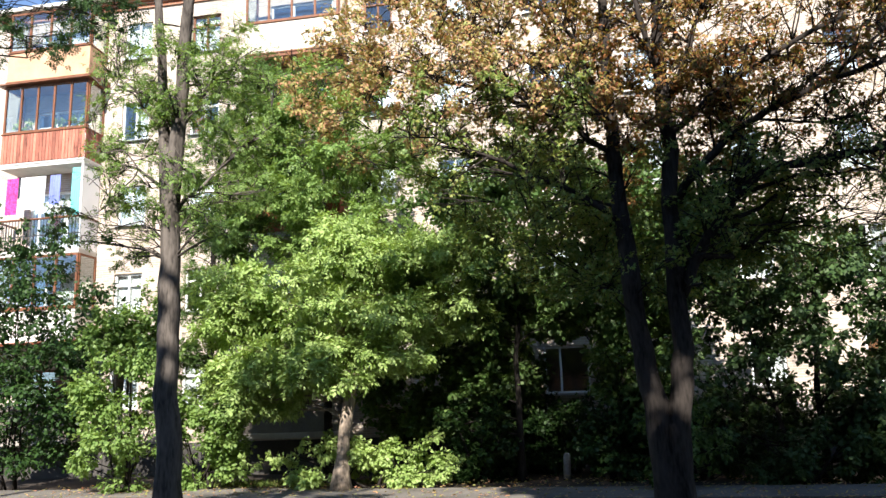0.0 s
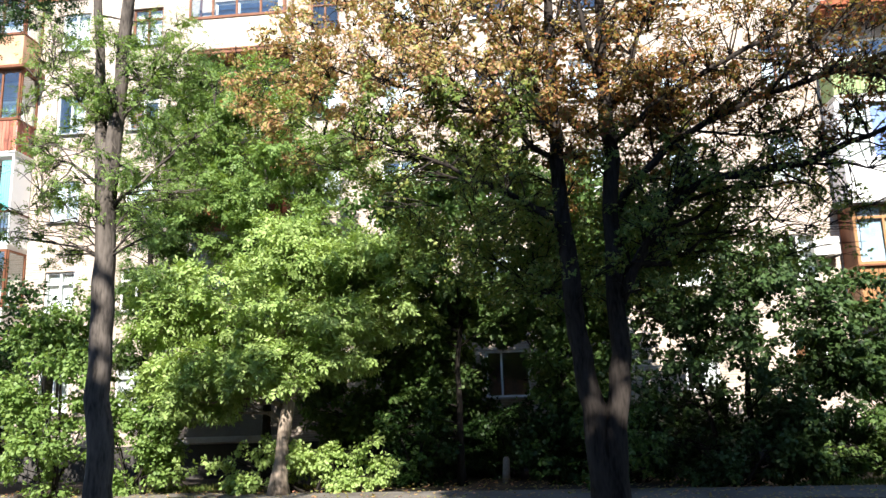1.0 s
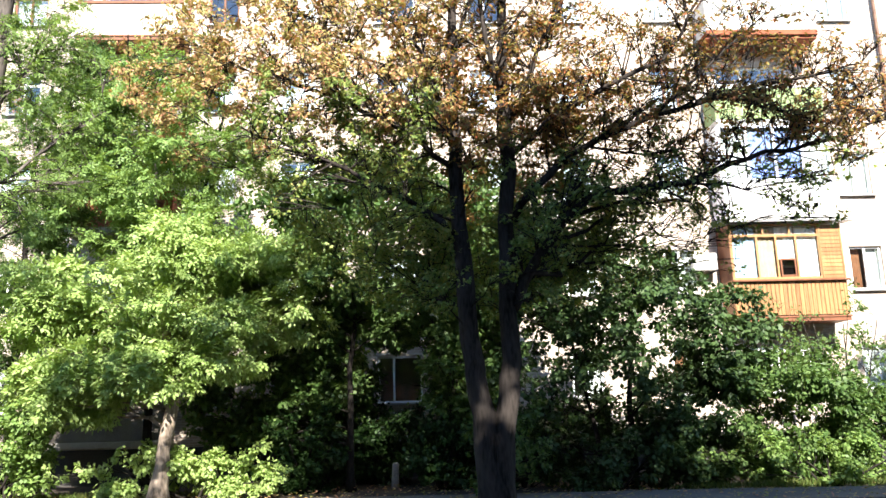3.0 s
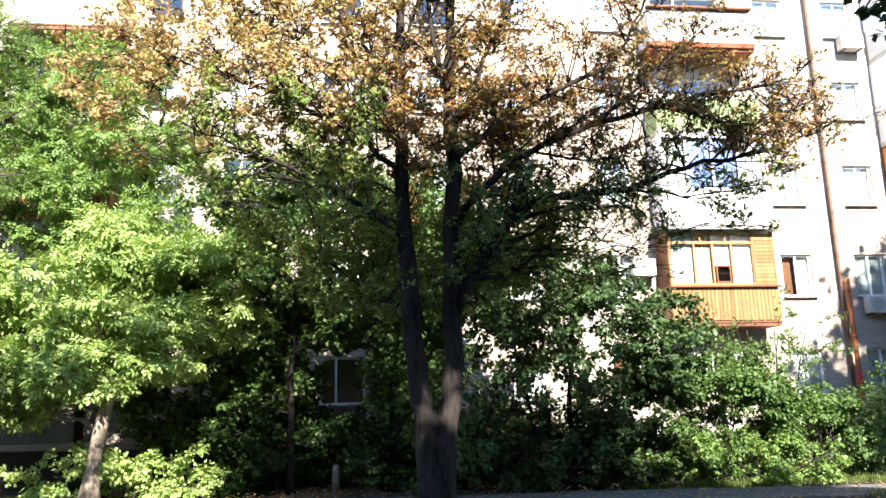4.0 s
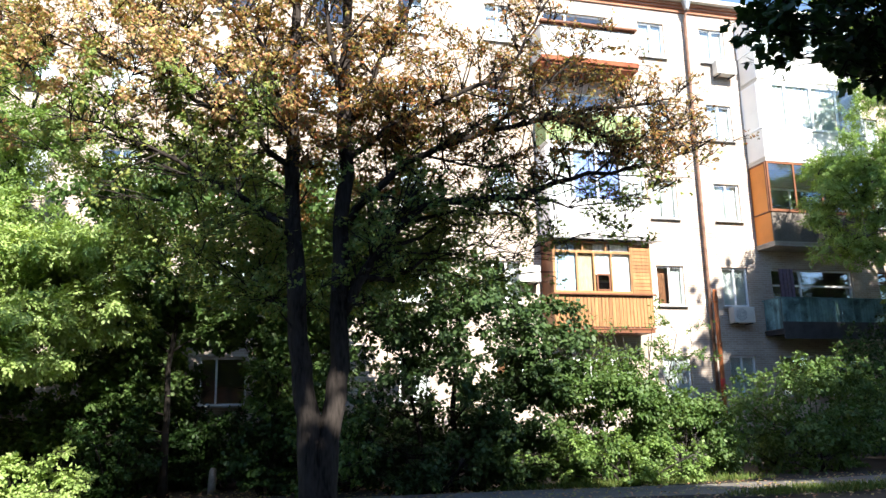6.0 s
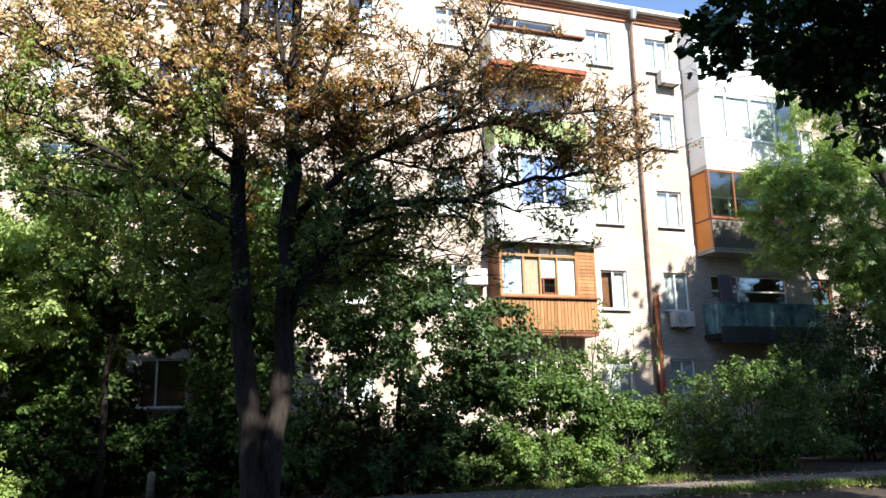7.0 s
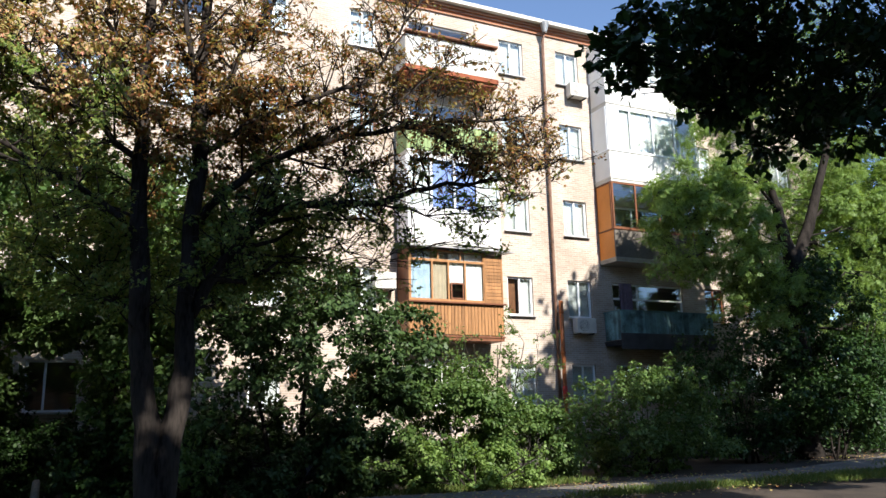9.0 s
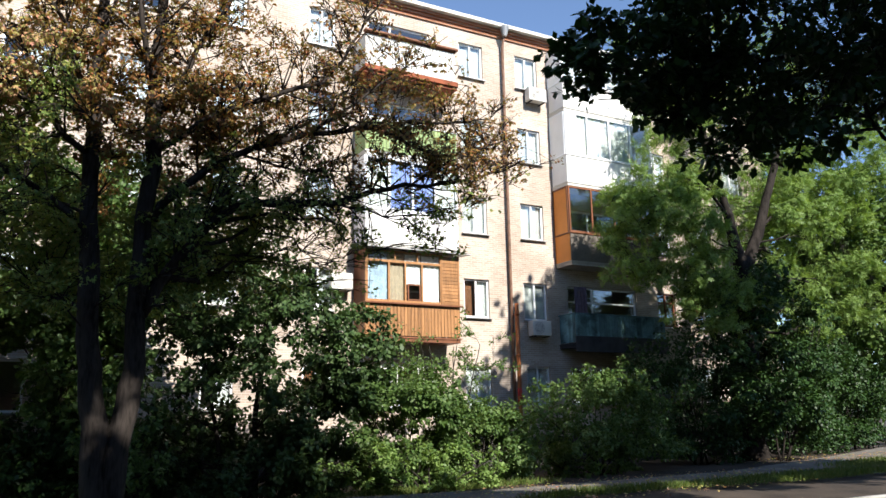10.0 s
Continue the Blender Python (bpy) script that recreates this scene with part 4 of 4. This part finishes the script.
tree("chestnut_tree", "big horse chestnut with twin trunks and browning autumn leaves", "tree",
     [([(1.12, 12, -0.05), (1.12, 12, 0.8), (1.08, 12, 1.5), (1.0, 12, 2.1), (0.93, 12, 2.6), (0.83, 12, 3.8), (0.78, 12, 4.8), (0.75, 12.05, 5.7), (0.72, 12.1, 6.9), (0.80, 12.2, 8.7), (0.9, 12.3, 11)], 0.215, 0.045),
      ([(1.30, 12, -0.05), (1.30, 12, 0.8), (1.34, 12, 1.5), (1.46, 12, 2.1), (1.53, 12, 2.6), (1.50, 12, 3.8), (1.51, 12, 4.8), (1.62, 12, 5.7), (1.55, 12, 6.9), (1.62, 12, 8.7), (1.8, 12, 11)], 0.215, 0.045)],
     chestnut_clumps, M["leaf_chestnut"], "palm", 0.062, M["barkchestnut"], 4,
     boughs=[([(1.55, 12, 3.35), (1.78, 11.95, 3.85), (2.2, 11.9, 4.5), (2.46, 11.85, 4.85), (3.17, 11.8, 5.25), (4.36, 11.7, 5.35), (5.75, 11.7, 5.8), (7.2, 11.7, 6.1), (8.2, 11.8, 6.6)], 0.125, 0.02),
             ([(2.2, 11.9, 4.5), (2.4, 11.8, 4.95), (2.75, 11.7, 5.4)], 0.07, 0.03),
             ([(1.6, 12, 4.8), (1.95, 11.95, 5.35), (2.86, 11.9, 6.05), (4.0, 11.8, 6.5), (5.2, 11.75, 6.8), (6.1, 11.7, 7.05), (7.6, 11.8, 7.4)], 0.10, 0.02),
             ([(1.62, 12, 5.9), (2.3, 11.9, 6.5), (3.2, 11.8, 7.0), (4.2, 11.7, 7.4), (4.85, 11.7, 8.5), (5.4, 11.7, 9.4)], 0.085, 0.02),
             ([(1.6, 12, 6.5), (2.05, 11.9, 7.35), (2.5, 11.8, 8.3), (3.1, 11.8, 9.8)], 0.075, 0.025),
             ([(4.36, 11.7, 5.35), (5.3, 11.6, 5.2), (6.3, 11.6, 5.3)], 0.035, 0.01),
             ([(5.2, 11.75, 6.8), (6.4, 11.8, 6.5), (7.8, 11.9, 6.9)], 0.035, 0.01),
             ([(4.0, 11.8, 6.5), (5.0, 11.6, 7.4), (6.2, 11.5, 8.3)], 0.04, 0.012),
             ([(2.86, 11.9, 6.05), (3.9, 12.0, 5.9), (5.2, 12.0, 6.1)], 0.035, 0.01),
             ([(5.75, 11.7, 5.8), (6.8, 11.6, 6.5), (8.0, 11.6, 7.0)], 0.03, 0.01),
             ([(1.55, 12, 6.8), (1.3, 11.7, 7.6), (1.2, 11.6, 8.8), (1.25, 11.6, 10.5)], 0.07, 0.025),
             ([(0.76, 12, 4.6), (-0.1, 11.8, 5.2), (-1.2, 11.6, 5.7), (-2.6, 11.6, 6.3)], 0.08, 0.012),
             ([(0.74, 12, 5.7), (-0.2, 11.8, 6.4), (-1.3, 11.7, 6.9), (-2.8, 11.7, 7.4)], 0.07, 0.012),
             ([(0.72, 12, 6.6), (0.2, 11.8, 7.6), (-0.5, 11.7, 9.0)], 0.06, 0.02),
             ([(0.72, 12, 6.2), (-0.5, 11.8, 7.3), (-1.6, 11.6, 8.6)], 0.06, 0.015),
             ([(0.78, 12, 7.8), (1.1, 11.7, 8.6), (1.1, 11.5, 9.8)], 0.045, 0.015),
             ([(-0.2, 11.8, 6.4), (-1.2, 11.5, 7.5), (-2.0, 11.4, 8.6)], 0.035, 0.01)],
     sorts=[(M["leaf_green_chestnut"], lambda c: c[2] < (6.7 if c[0] < 0.4 else 5.8) + 0.4 * math.sin(c[0] * 5)), (M["leaf_brown_shade"], lambda c: c[0] > 0.2 + 0.5 * math.sin(c[2] * 3))],
     sprays=(7.5, 24, 0.27))

tree("maple", "dense dark green maple in half shade", "tree",
     [([(5.2, 18.8, -0.05), (5.2, 18.8, 2), (5.4, 18.8, 4.5)], 0.09, 0.04),
      ([(4.6, 18.9, -0.05), (4.2, 18.8, 2), (3.6, 18.7, 4.5)], 0.06, 0.03)],
     cloud(51, (5.9, 18.6, 3.0), (1.9, 1.3, 2.9), 105, 0.48, 105) + cloud(53, (4.2, 18.8, 4.9), (2.4, 1.3, 1.6), 130, 0.38, 62) + cloud(55, (3.4, 19.2, 2.8), (1.6, 0.9, 2.2), 90, 0.34, 50) + cloud(58, (7.3, 18.6, 3.3), (1.2, 0.9, 1.6), 34, 0.5, 170),
     M["leaf_maple"], "simple", 0.12, M["barkshade"], 5)
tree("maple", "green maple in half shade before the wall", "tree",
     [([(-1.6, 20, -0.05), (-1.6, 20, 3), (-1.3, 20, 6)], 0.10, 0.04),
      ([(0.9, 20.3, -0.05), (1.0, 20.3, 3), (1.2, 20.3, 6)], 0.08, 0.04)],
     # clouds 66 to 68 are added to darken the shaded wall round the window
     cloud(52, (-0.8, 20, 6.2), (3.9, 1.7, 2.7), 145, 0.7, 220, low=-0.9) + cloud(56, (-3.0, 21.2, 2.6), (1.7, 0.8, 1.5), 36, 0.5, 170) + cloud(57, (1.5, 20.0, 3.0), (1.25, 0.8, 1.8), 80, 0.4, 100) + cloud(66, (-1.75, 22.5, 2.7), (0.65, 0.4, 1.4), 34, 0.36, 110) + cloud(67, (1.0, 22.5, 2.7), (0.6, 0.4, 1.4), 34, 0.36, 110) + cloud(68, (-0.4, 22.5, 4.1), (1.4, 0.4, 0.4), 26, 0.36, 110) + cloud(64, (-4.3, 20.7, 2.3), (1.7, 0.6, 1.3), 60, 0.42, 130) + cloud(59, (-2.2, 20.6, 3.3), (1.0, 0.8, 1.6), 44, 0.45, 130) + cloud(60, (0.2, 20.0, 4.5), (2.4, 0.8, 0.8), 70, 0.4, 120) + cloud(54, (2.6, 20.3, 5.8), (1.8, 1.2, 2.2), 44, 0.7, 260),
     M["leaf_mid"], "simple", 0.13, M["barkshade"], 6)
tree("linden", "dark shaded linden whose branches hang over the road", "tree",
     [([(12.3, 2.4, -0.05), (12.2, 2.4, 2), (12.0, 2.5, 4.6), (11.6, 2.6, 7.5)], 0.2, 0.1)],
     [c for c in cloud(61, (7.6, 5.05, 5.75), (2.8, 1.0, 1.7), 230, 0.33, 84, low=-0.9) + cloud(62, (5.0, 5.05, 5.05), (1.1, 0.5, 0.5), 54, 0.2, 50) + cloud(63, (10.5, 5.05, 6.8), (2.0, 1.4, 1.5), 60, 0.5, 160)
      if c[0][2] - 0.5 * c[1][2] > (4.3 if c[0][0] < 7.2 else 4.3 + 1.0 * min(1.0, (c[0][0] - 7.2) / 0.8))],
     M["leaf_shade"], "simple", 0.085, M["barkshade"], 7,
     boughs=[([(12.05, 2.5, 4.4), (10.8, 3.8, 4.6), (9.4, 5.0, 4.75), (8.45, 5.0, 5.15), (8.2, 5.0, 5.8)], 0.07, 0.03),
             ([(8.6, 5.0, 5.05), (8.0, 5.0, 4.9), (7.3, 5.0, 4.8), (6.5, 5.0, 5.0)], 0.03, 0.012),
             ([(11.7, 2.6, 6.8), (9.5, 4.5, 6.2), (6.4, 5.0, 5.4), (4.5, 5.05, 5.1)], 0.06, 0.01)])
tree("locust_tree", "tall locust with a forked trunk and feathery light green leaves", "tree",
     [([(24.5, 20.5, -0.05), (24.55, 20.5, 3), (24.64, 20.5, 5.4), (24.8, 20.5, 7.7)], 0.42, 0.34),
      ([(24.72, 20.5, 7.2), (24.2, 20.45, 9.3), (23.35, 20.4, 11.5), (22.7, 20.3, 14.5)], 0.27, 0.08),
      ([(24.9, 20.5, 7.2), (25.8, 20.45, 8.7), (26.5, 20.4, 10.3), (27.2, 20.3, 11.9), (28.2, 20.3, 15)], 0.26, 0.08)],
     cloud(71, (30.6, 21.6, 9.2), (5.0, 1.5, 5.0), 200, 0.6, 95) + cloud(78, (22.3, 19.6, 5.7), (3.0, 0.8, 1.5), 50, 0.36, 60) + cloud(72, (20.4, 20.2, 8.2), (3.4, 1.1, 2.7), 165, 0.42, 66)
     + cloud(76, (25.0, 21.7, 8.6), (3.2, 0.5, 3.0), 40, 0.45, 60) + cloud(74, (25, 20.9, 15.5), (6.5, 2.6, 2.5), 40, 0.8, 110) + cloud(77, (33, 20.9, 13.4), (4.6, 1.6, 2.8), 70, 0.7, 90) + cloud(79, (22.5, 20.6, 12.6), (2.6, 1.0, 1.8), 40, 0.45, 70),
     M["leaf_locust"], "pinnate", 0.115, M["barkshade"], 8,
     boughs=[([(24.1, 20.4, 9.3), (22.9, 20.2, 10.2), (21.6, 20.0, 10.4), (20.3, 20.0, 9.2), (19.2, 20.0, 8.2)], 0.10, 0.02),
             ([(24.66, 20.4, 5.6), (23.6, 20.0, 6.3), (22.2, 19.8, 6.6), (20.8, 19.8, 6.4)], 0.08, 0.02),
             ([(26.0, 20.4, 9.1), (27.6, 20.6, 9.9), (29.6, 20.9, 10.4), (32.0, 21.0, 10.2)], 0.10, 0.02)],
     sprays=(2.5, 55, 0.4))
tree("locust_tree", "leaning feathery tree beside the balconies", "tree",
     [([(-14.2, 12.5, -0.05), (-14.0, 12.5, 5), (-13.0, 12.4, 9)], 0.2, 0.07)],
     cloud(73, (-10.6, 12.3, 9.6), (2.4, 1.8, 1.2), 26, 0.5, 150), M["leaf_shade"], "pinnate", 0.07, M["barkshade"], 10)
for k, (x, y, z, r) in enumerate([(38, 23, 8, 5.0), (44, 27, 8, 6.0), (36, 30, 11, 5.5)]):
    tree("far_tree", "full green tree closing the view past the house", "tree",
         [([(x, y, -0.05), (x, y, 4), (x, y, 9)], 0.2, 0.06)],
         cloud(75 + k, (x, y, z), (r, r * 0.7, 6.5), 150, 1.2, 150), M["leaf_mid"], "simple", 0.24, M["barkshade"], 75 + k)


def bush(label, centre, radii, n, r, leaves, leaf, kind, size, seed):
    cx, cy, cz = centre
    rng = random.Random(seed)
    stems = [([(cx + rng.uniform(-0.3, 0.3), cy + rng.uniform(-0.2, 0.2), -0.05), (cx + rng.uniform(-0.8, 0.8) * radii[0], cy + rng.uniform(-0.5, 0.5) * radii[1], cz + radii[2] * 0.4)], 0.03, 0.012) for _ in range(5)]
    clumps = [c for c in cloud(seed, centre, radii, n, r, leaves) if c[0][2] > 0.15 and noise.noise(Vector(c[0]) * 0.9 + Vector((seed, 0, 0))) > -0.22]
    # long shoots break the outline
    for _ in range(max(5, n // 5)):
        w, e = rng.uniform(0, 2 * math.pi), rng.uniform(-0.2, 1.3)
        d = Vector((math.cos(w) * math.cos(e) * radii[0], math.sin(w) * math.cos(e) * radii[1], math.sin(e) * radii[2]))
        k = rng.uniform(1.05, 1.32)
        for u in (0.75, 0.9, 1.0):
            q = Vector(centre) + d * k * u + Vector((0, 0, 0.08 * u))
            if q.z > 0.15:
                clumps.append((tuple(q), (r * 0.42, r * 0.42, r * 0.5), leaves * 0.16))
    return tree("bush", label, "bush", stems, clumps, leaf, kind, size, M["barkshade"], seed, group="bushes before the house", twigs=2, density=1.3)


bush("light green leafy shrub beside the path", (-11.4, 18.4, 2.4), (1.5, 1.1, 2.6), 60, 0.5, 230, M["leaf_locust"], "simple", 0.10, 81)
bush("light green leafy shrub under the slender tree", (-9.5, 18.8, 1.2), (1.2, 0.9, 1.6), 34, 0.45, 200, M["leaf_locust"], "simple", 0.09, 89)
bush("tall dark shrub in front of the balconies", (-15.6, 19.5, 3.8), (2.6, 1.3, 3.6), 90, 0.7, 200, M["leaf_shade"], "simple", 0.11, 82)
# bright elder leaf colour stands in for sunlight on this shrub
bush("low green shrub at the foot of a tree", (-5.2, 18.7, 0.55), (2.6, 0.7, 0.6), 44, 0.34, 160, M["leaf_elder"], "simple", 0.09, 83)
# both rows of dark shrubs are added to stand in for the wall's deep shade
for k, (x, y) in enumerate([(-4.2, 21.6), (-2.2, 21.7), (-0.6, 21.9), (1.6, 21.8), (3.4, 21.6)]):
    bush("low dark shrub added for the deep shade along the plinth", (x, y, 0.9), (1.4, 0.6, 1.1), 44, 0.4, 190, M["leaf_shade"], "simple", 0.09, 110 + k)
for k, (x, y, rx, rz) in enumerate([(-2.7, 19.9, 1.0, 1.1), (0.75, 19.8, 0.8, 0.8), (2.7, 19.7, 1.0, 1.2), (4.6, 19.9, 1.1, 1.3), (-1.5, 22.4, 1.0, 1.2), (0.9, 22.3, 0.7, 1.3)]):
    bush("straggling dark shrub added for the deep shade under the maple", (x, y, 0.8), (rx, 0.5, rz), 34, 0.36, 150, M["leaf_shade"], "simple", 0.1, 130 + k)
bush("shaded shrub near the trunk", (1.9, 17.5, 0.9), (0.9, 0.7, 1.0), 16, 0.4, 130, M["leaf_mid"], "simple", 0.09, 88)
bush("green shrub lit by the sun beside the path", (8.9, 18.4, 1.3), (2.0, 1.1, 1.7), 90, 0.42, 190, M["leaf_mid"], "simple", 0.095, 84)
bush("green shrub lit by the sun beside the path", (11.4, 18.8, 1.0), (1.7, 1.1, 1.2), 60, 0.42, 190, M["leaf_mid"], "simple", 0.09, 85)
bush("young dark maple growth at the edge of the path", (6.5, 18.1, 0.9), (1.3, 0.7, 1.0), 34, 0.4, 150, M["leaf_maple"], "simple", 0.11, 140)
bush("low dark seedlings beside the path", (4.5, 17.9, 0.5), (1.5, 0.5, 0.7), 36, 0.32, 110, M["leaf_maple"], "simple", 0.09, 141)
bush("low bright green weeds along the path edge", (9.2, 17.55, 0.45), (2.4, 0.4, 0.6), 60, 0.3, 120, M["leaf_locust"], "simple", 0.08, 120)
bush("ragged young maple below the locust", (25.0, 19.6, 3.6), (3.6, 1.1, 3.4), 90, 0.65, 150, M["leaf_shade"], "simple", 0.13, 121)
bush("tall thin shrub in front of the lower windows", (11.2, 20.5, 3.4), (2.4, 0.9, 1.3), 34, 0.42, 60, M["leaf_mid"], "simple", 0.08, 90)
bush("dark shrub in shade below the balconies", (16.4, 19.4, 1.3), (3.4, 1.3, 1.7), 90, 0.55, 180, M["leaf_mid"], "simple", 0.10, 86)
bush("dark shrub in shade below the balconies", (22.0, 20.8, 2.2), (3.4, 1.4, 2.6), 90, 0.7, 220, M["leaf_shade"], "simple", 0.10, 87)
bush("dark hedge-like shrub beyond the path", (28.5, 22.0, 2.4), (4.0, 1.4, 2.8), 90, 0.8, 220, M["leaf_shade"], "simple", 0.12, 91)
bush("dark shrub in shade at the end of the path", (33.6, 22.6, 2.4), (2.6, 1.2, 2.8), 70, 0.7, 200, M["leaf_shade"], "simple", 0.12, 122)
bush("dark hedge-like shrub beyond the path", (35.0, 26.0, 2.4), (4.5, 1.6, 3.0), 70, 1.0, 220, M["leaf_shade"], "simple", 0.14, 92)

# low concrete post on the lawn
post = thing("stub_post", "short weathered concrete post standing in the lawn", "post", loc=(-0.5, 20.6, 0))
bm = bmesh.new()
tube(bm, [(0, 0, -0.05), (0, 0, 0.2), (0.01, 0, 0.55), (0.01, 0, 0.6)], [0.11, 0.1, 0.085, 0.05], 10, 0.2)
part("shaft", bm, M["kerb"], post)


def scatter(name, label, spots, size, material, seed, upright):
    """Grass blades or fallen leaves, strewn over patches of the ground."""
    rng = np.random.default_rng(seed)
    P = []
    for cx, cy, rx, ry, k in spots:
        q = rng.uniform(-1, 1, size=(k, 2))
        q = q[(q ** 2).sum(1) < rng.uniform(0.3, 1.0, len(q))]
        P.append(np.column_stack([cx + q[:, 0] * rx, cy + q[:, 1] * ry, np.full(len(q), 0.03 if upright else 0.085)]))
    P = np.concatenate(P)
    k = len(P)
    if upright:
        d = unit(np.column_stack([rng.normal(size=k) * 0.4, rng.normal(size=k) * 0.4, np.ones(k)]))
        n = unit(rng.normal(size=(k, 3)))
        L, W = size * rng.uniform(0.5, 1.4, k), size * 0.1 * np.ones(k)
    else:
        d = unit(np.column_stack([rng.normal(size=k), rng.normal(size=k), rng.normal(size=k) * 0.15]))
        n = unit(np.column_stack([rng.normal(size=k) * 0.2, rng.normal(size=k) * 0.2, np.ones(k)]))
        L = size * rng.uniform(0.6, 1.3, k)
        W = L * 0.6
    v, f = leaflets(rng, P, d, n, L, W)
    ob = mesh_from_arrays(name, v, f, material, None)
    return tagged(ob, label, name, kind="stuff")


scatter("grass", "patchy sunlit grass on the verge", [(19, 14.4, 5, 0.9, 9000), (27, 16.0, 5, 1.5, 9000), (12.5, 14.6, 3, 0.6, 4000), (9.5, 17.6, 4, 0.5, 5000), (-8, 19.4, 4, 0.5, 3000)], 0.16, M["grass"], 5, True)
scatter("fallen_leaves", "dry brown leaves strewn on ground and path", [(1, 17.5, 9, 3.5, 3500), (14, 15.5, 10, 2.5, 3000), (-10, 18.5, 6, 2.0, 1500), (28, 18.5, 7, 2, 1500)], 0.09, M["leaf_chestnut"], 6, False)

# unseen trees added on the near side: broken shade for trunks, less sky light
# x, z, radius kept free of clumps so sun patches reach two trunks
SUN_GAPS = [(2.43, 13.95, 0.45), (-4.87, 13.3, 0.1), (-4.87, 14.6, 0.25), (-4.87, 15.8, 0.4), (-4.87, 16.8, 0.5)]
SHADE_TREES = [(4.6, -3.6, 14.6, 4.6, 3.7, 150, 150), (-4.9, -4.2, 14.0, 2.4, 2.2, 60, 150), (9.6, 0.8, 9.6, 5.2, 2.7, 90, 240), (21.5, 7.0, 16.0, 5.4, 3.8, 95, 120), (20.5, 1.2, 13.2, 6.5, 3.2, 130, 150),
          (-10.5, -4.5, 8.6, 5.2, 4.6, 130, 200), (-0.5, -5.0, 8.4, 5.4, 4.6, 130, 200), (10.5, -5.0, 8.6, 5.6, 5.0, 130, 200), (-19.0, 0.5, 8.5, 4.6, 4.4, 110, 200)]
for k, (x, y, z, rx, rz, count, leaves) in enumerate(SHADE_TREES):
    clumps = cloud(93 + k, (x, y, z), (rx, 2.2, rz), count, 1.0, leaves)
    clumps = [c for c in clumps if all(math.hypot(c[0][0] - gx, c[0][2] + 0.784 * (c[0][1] + 3.6) - gz) > gr + 0.75 for gx, gz, gr in SUN_GAPS)]
    tree("shade_tree", "unseen broad green tree added on the near side to cast shade", "tree",
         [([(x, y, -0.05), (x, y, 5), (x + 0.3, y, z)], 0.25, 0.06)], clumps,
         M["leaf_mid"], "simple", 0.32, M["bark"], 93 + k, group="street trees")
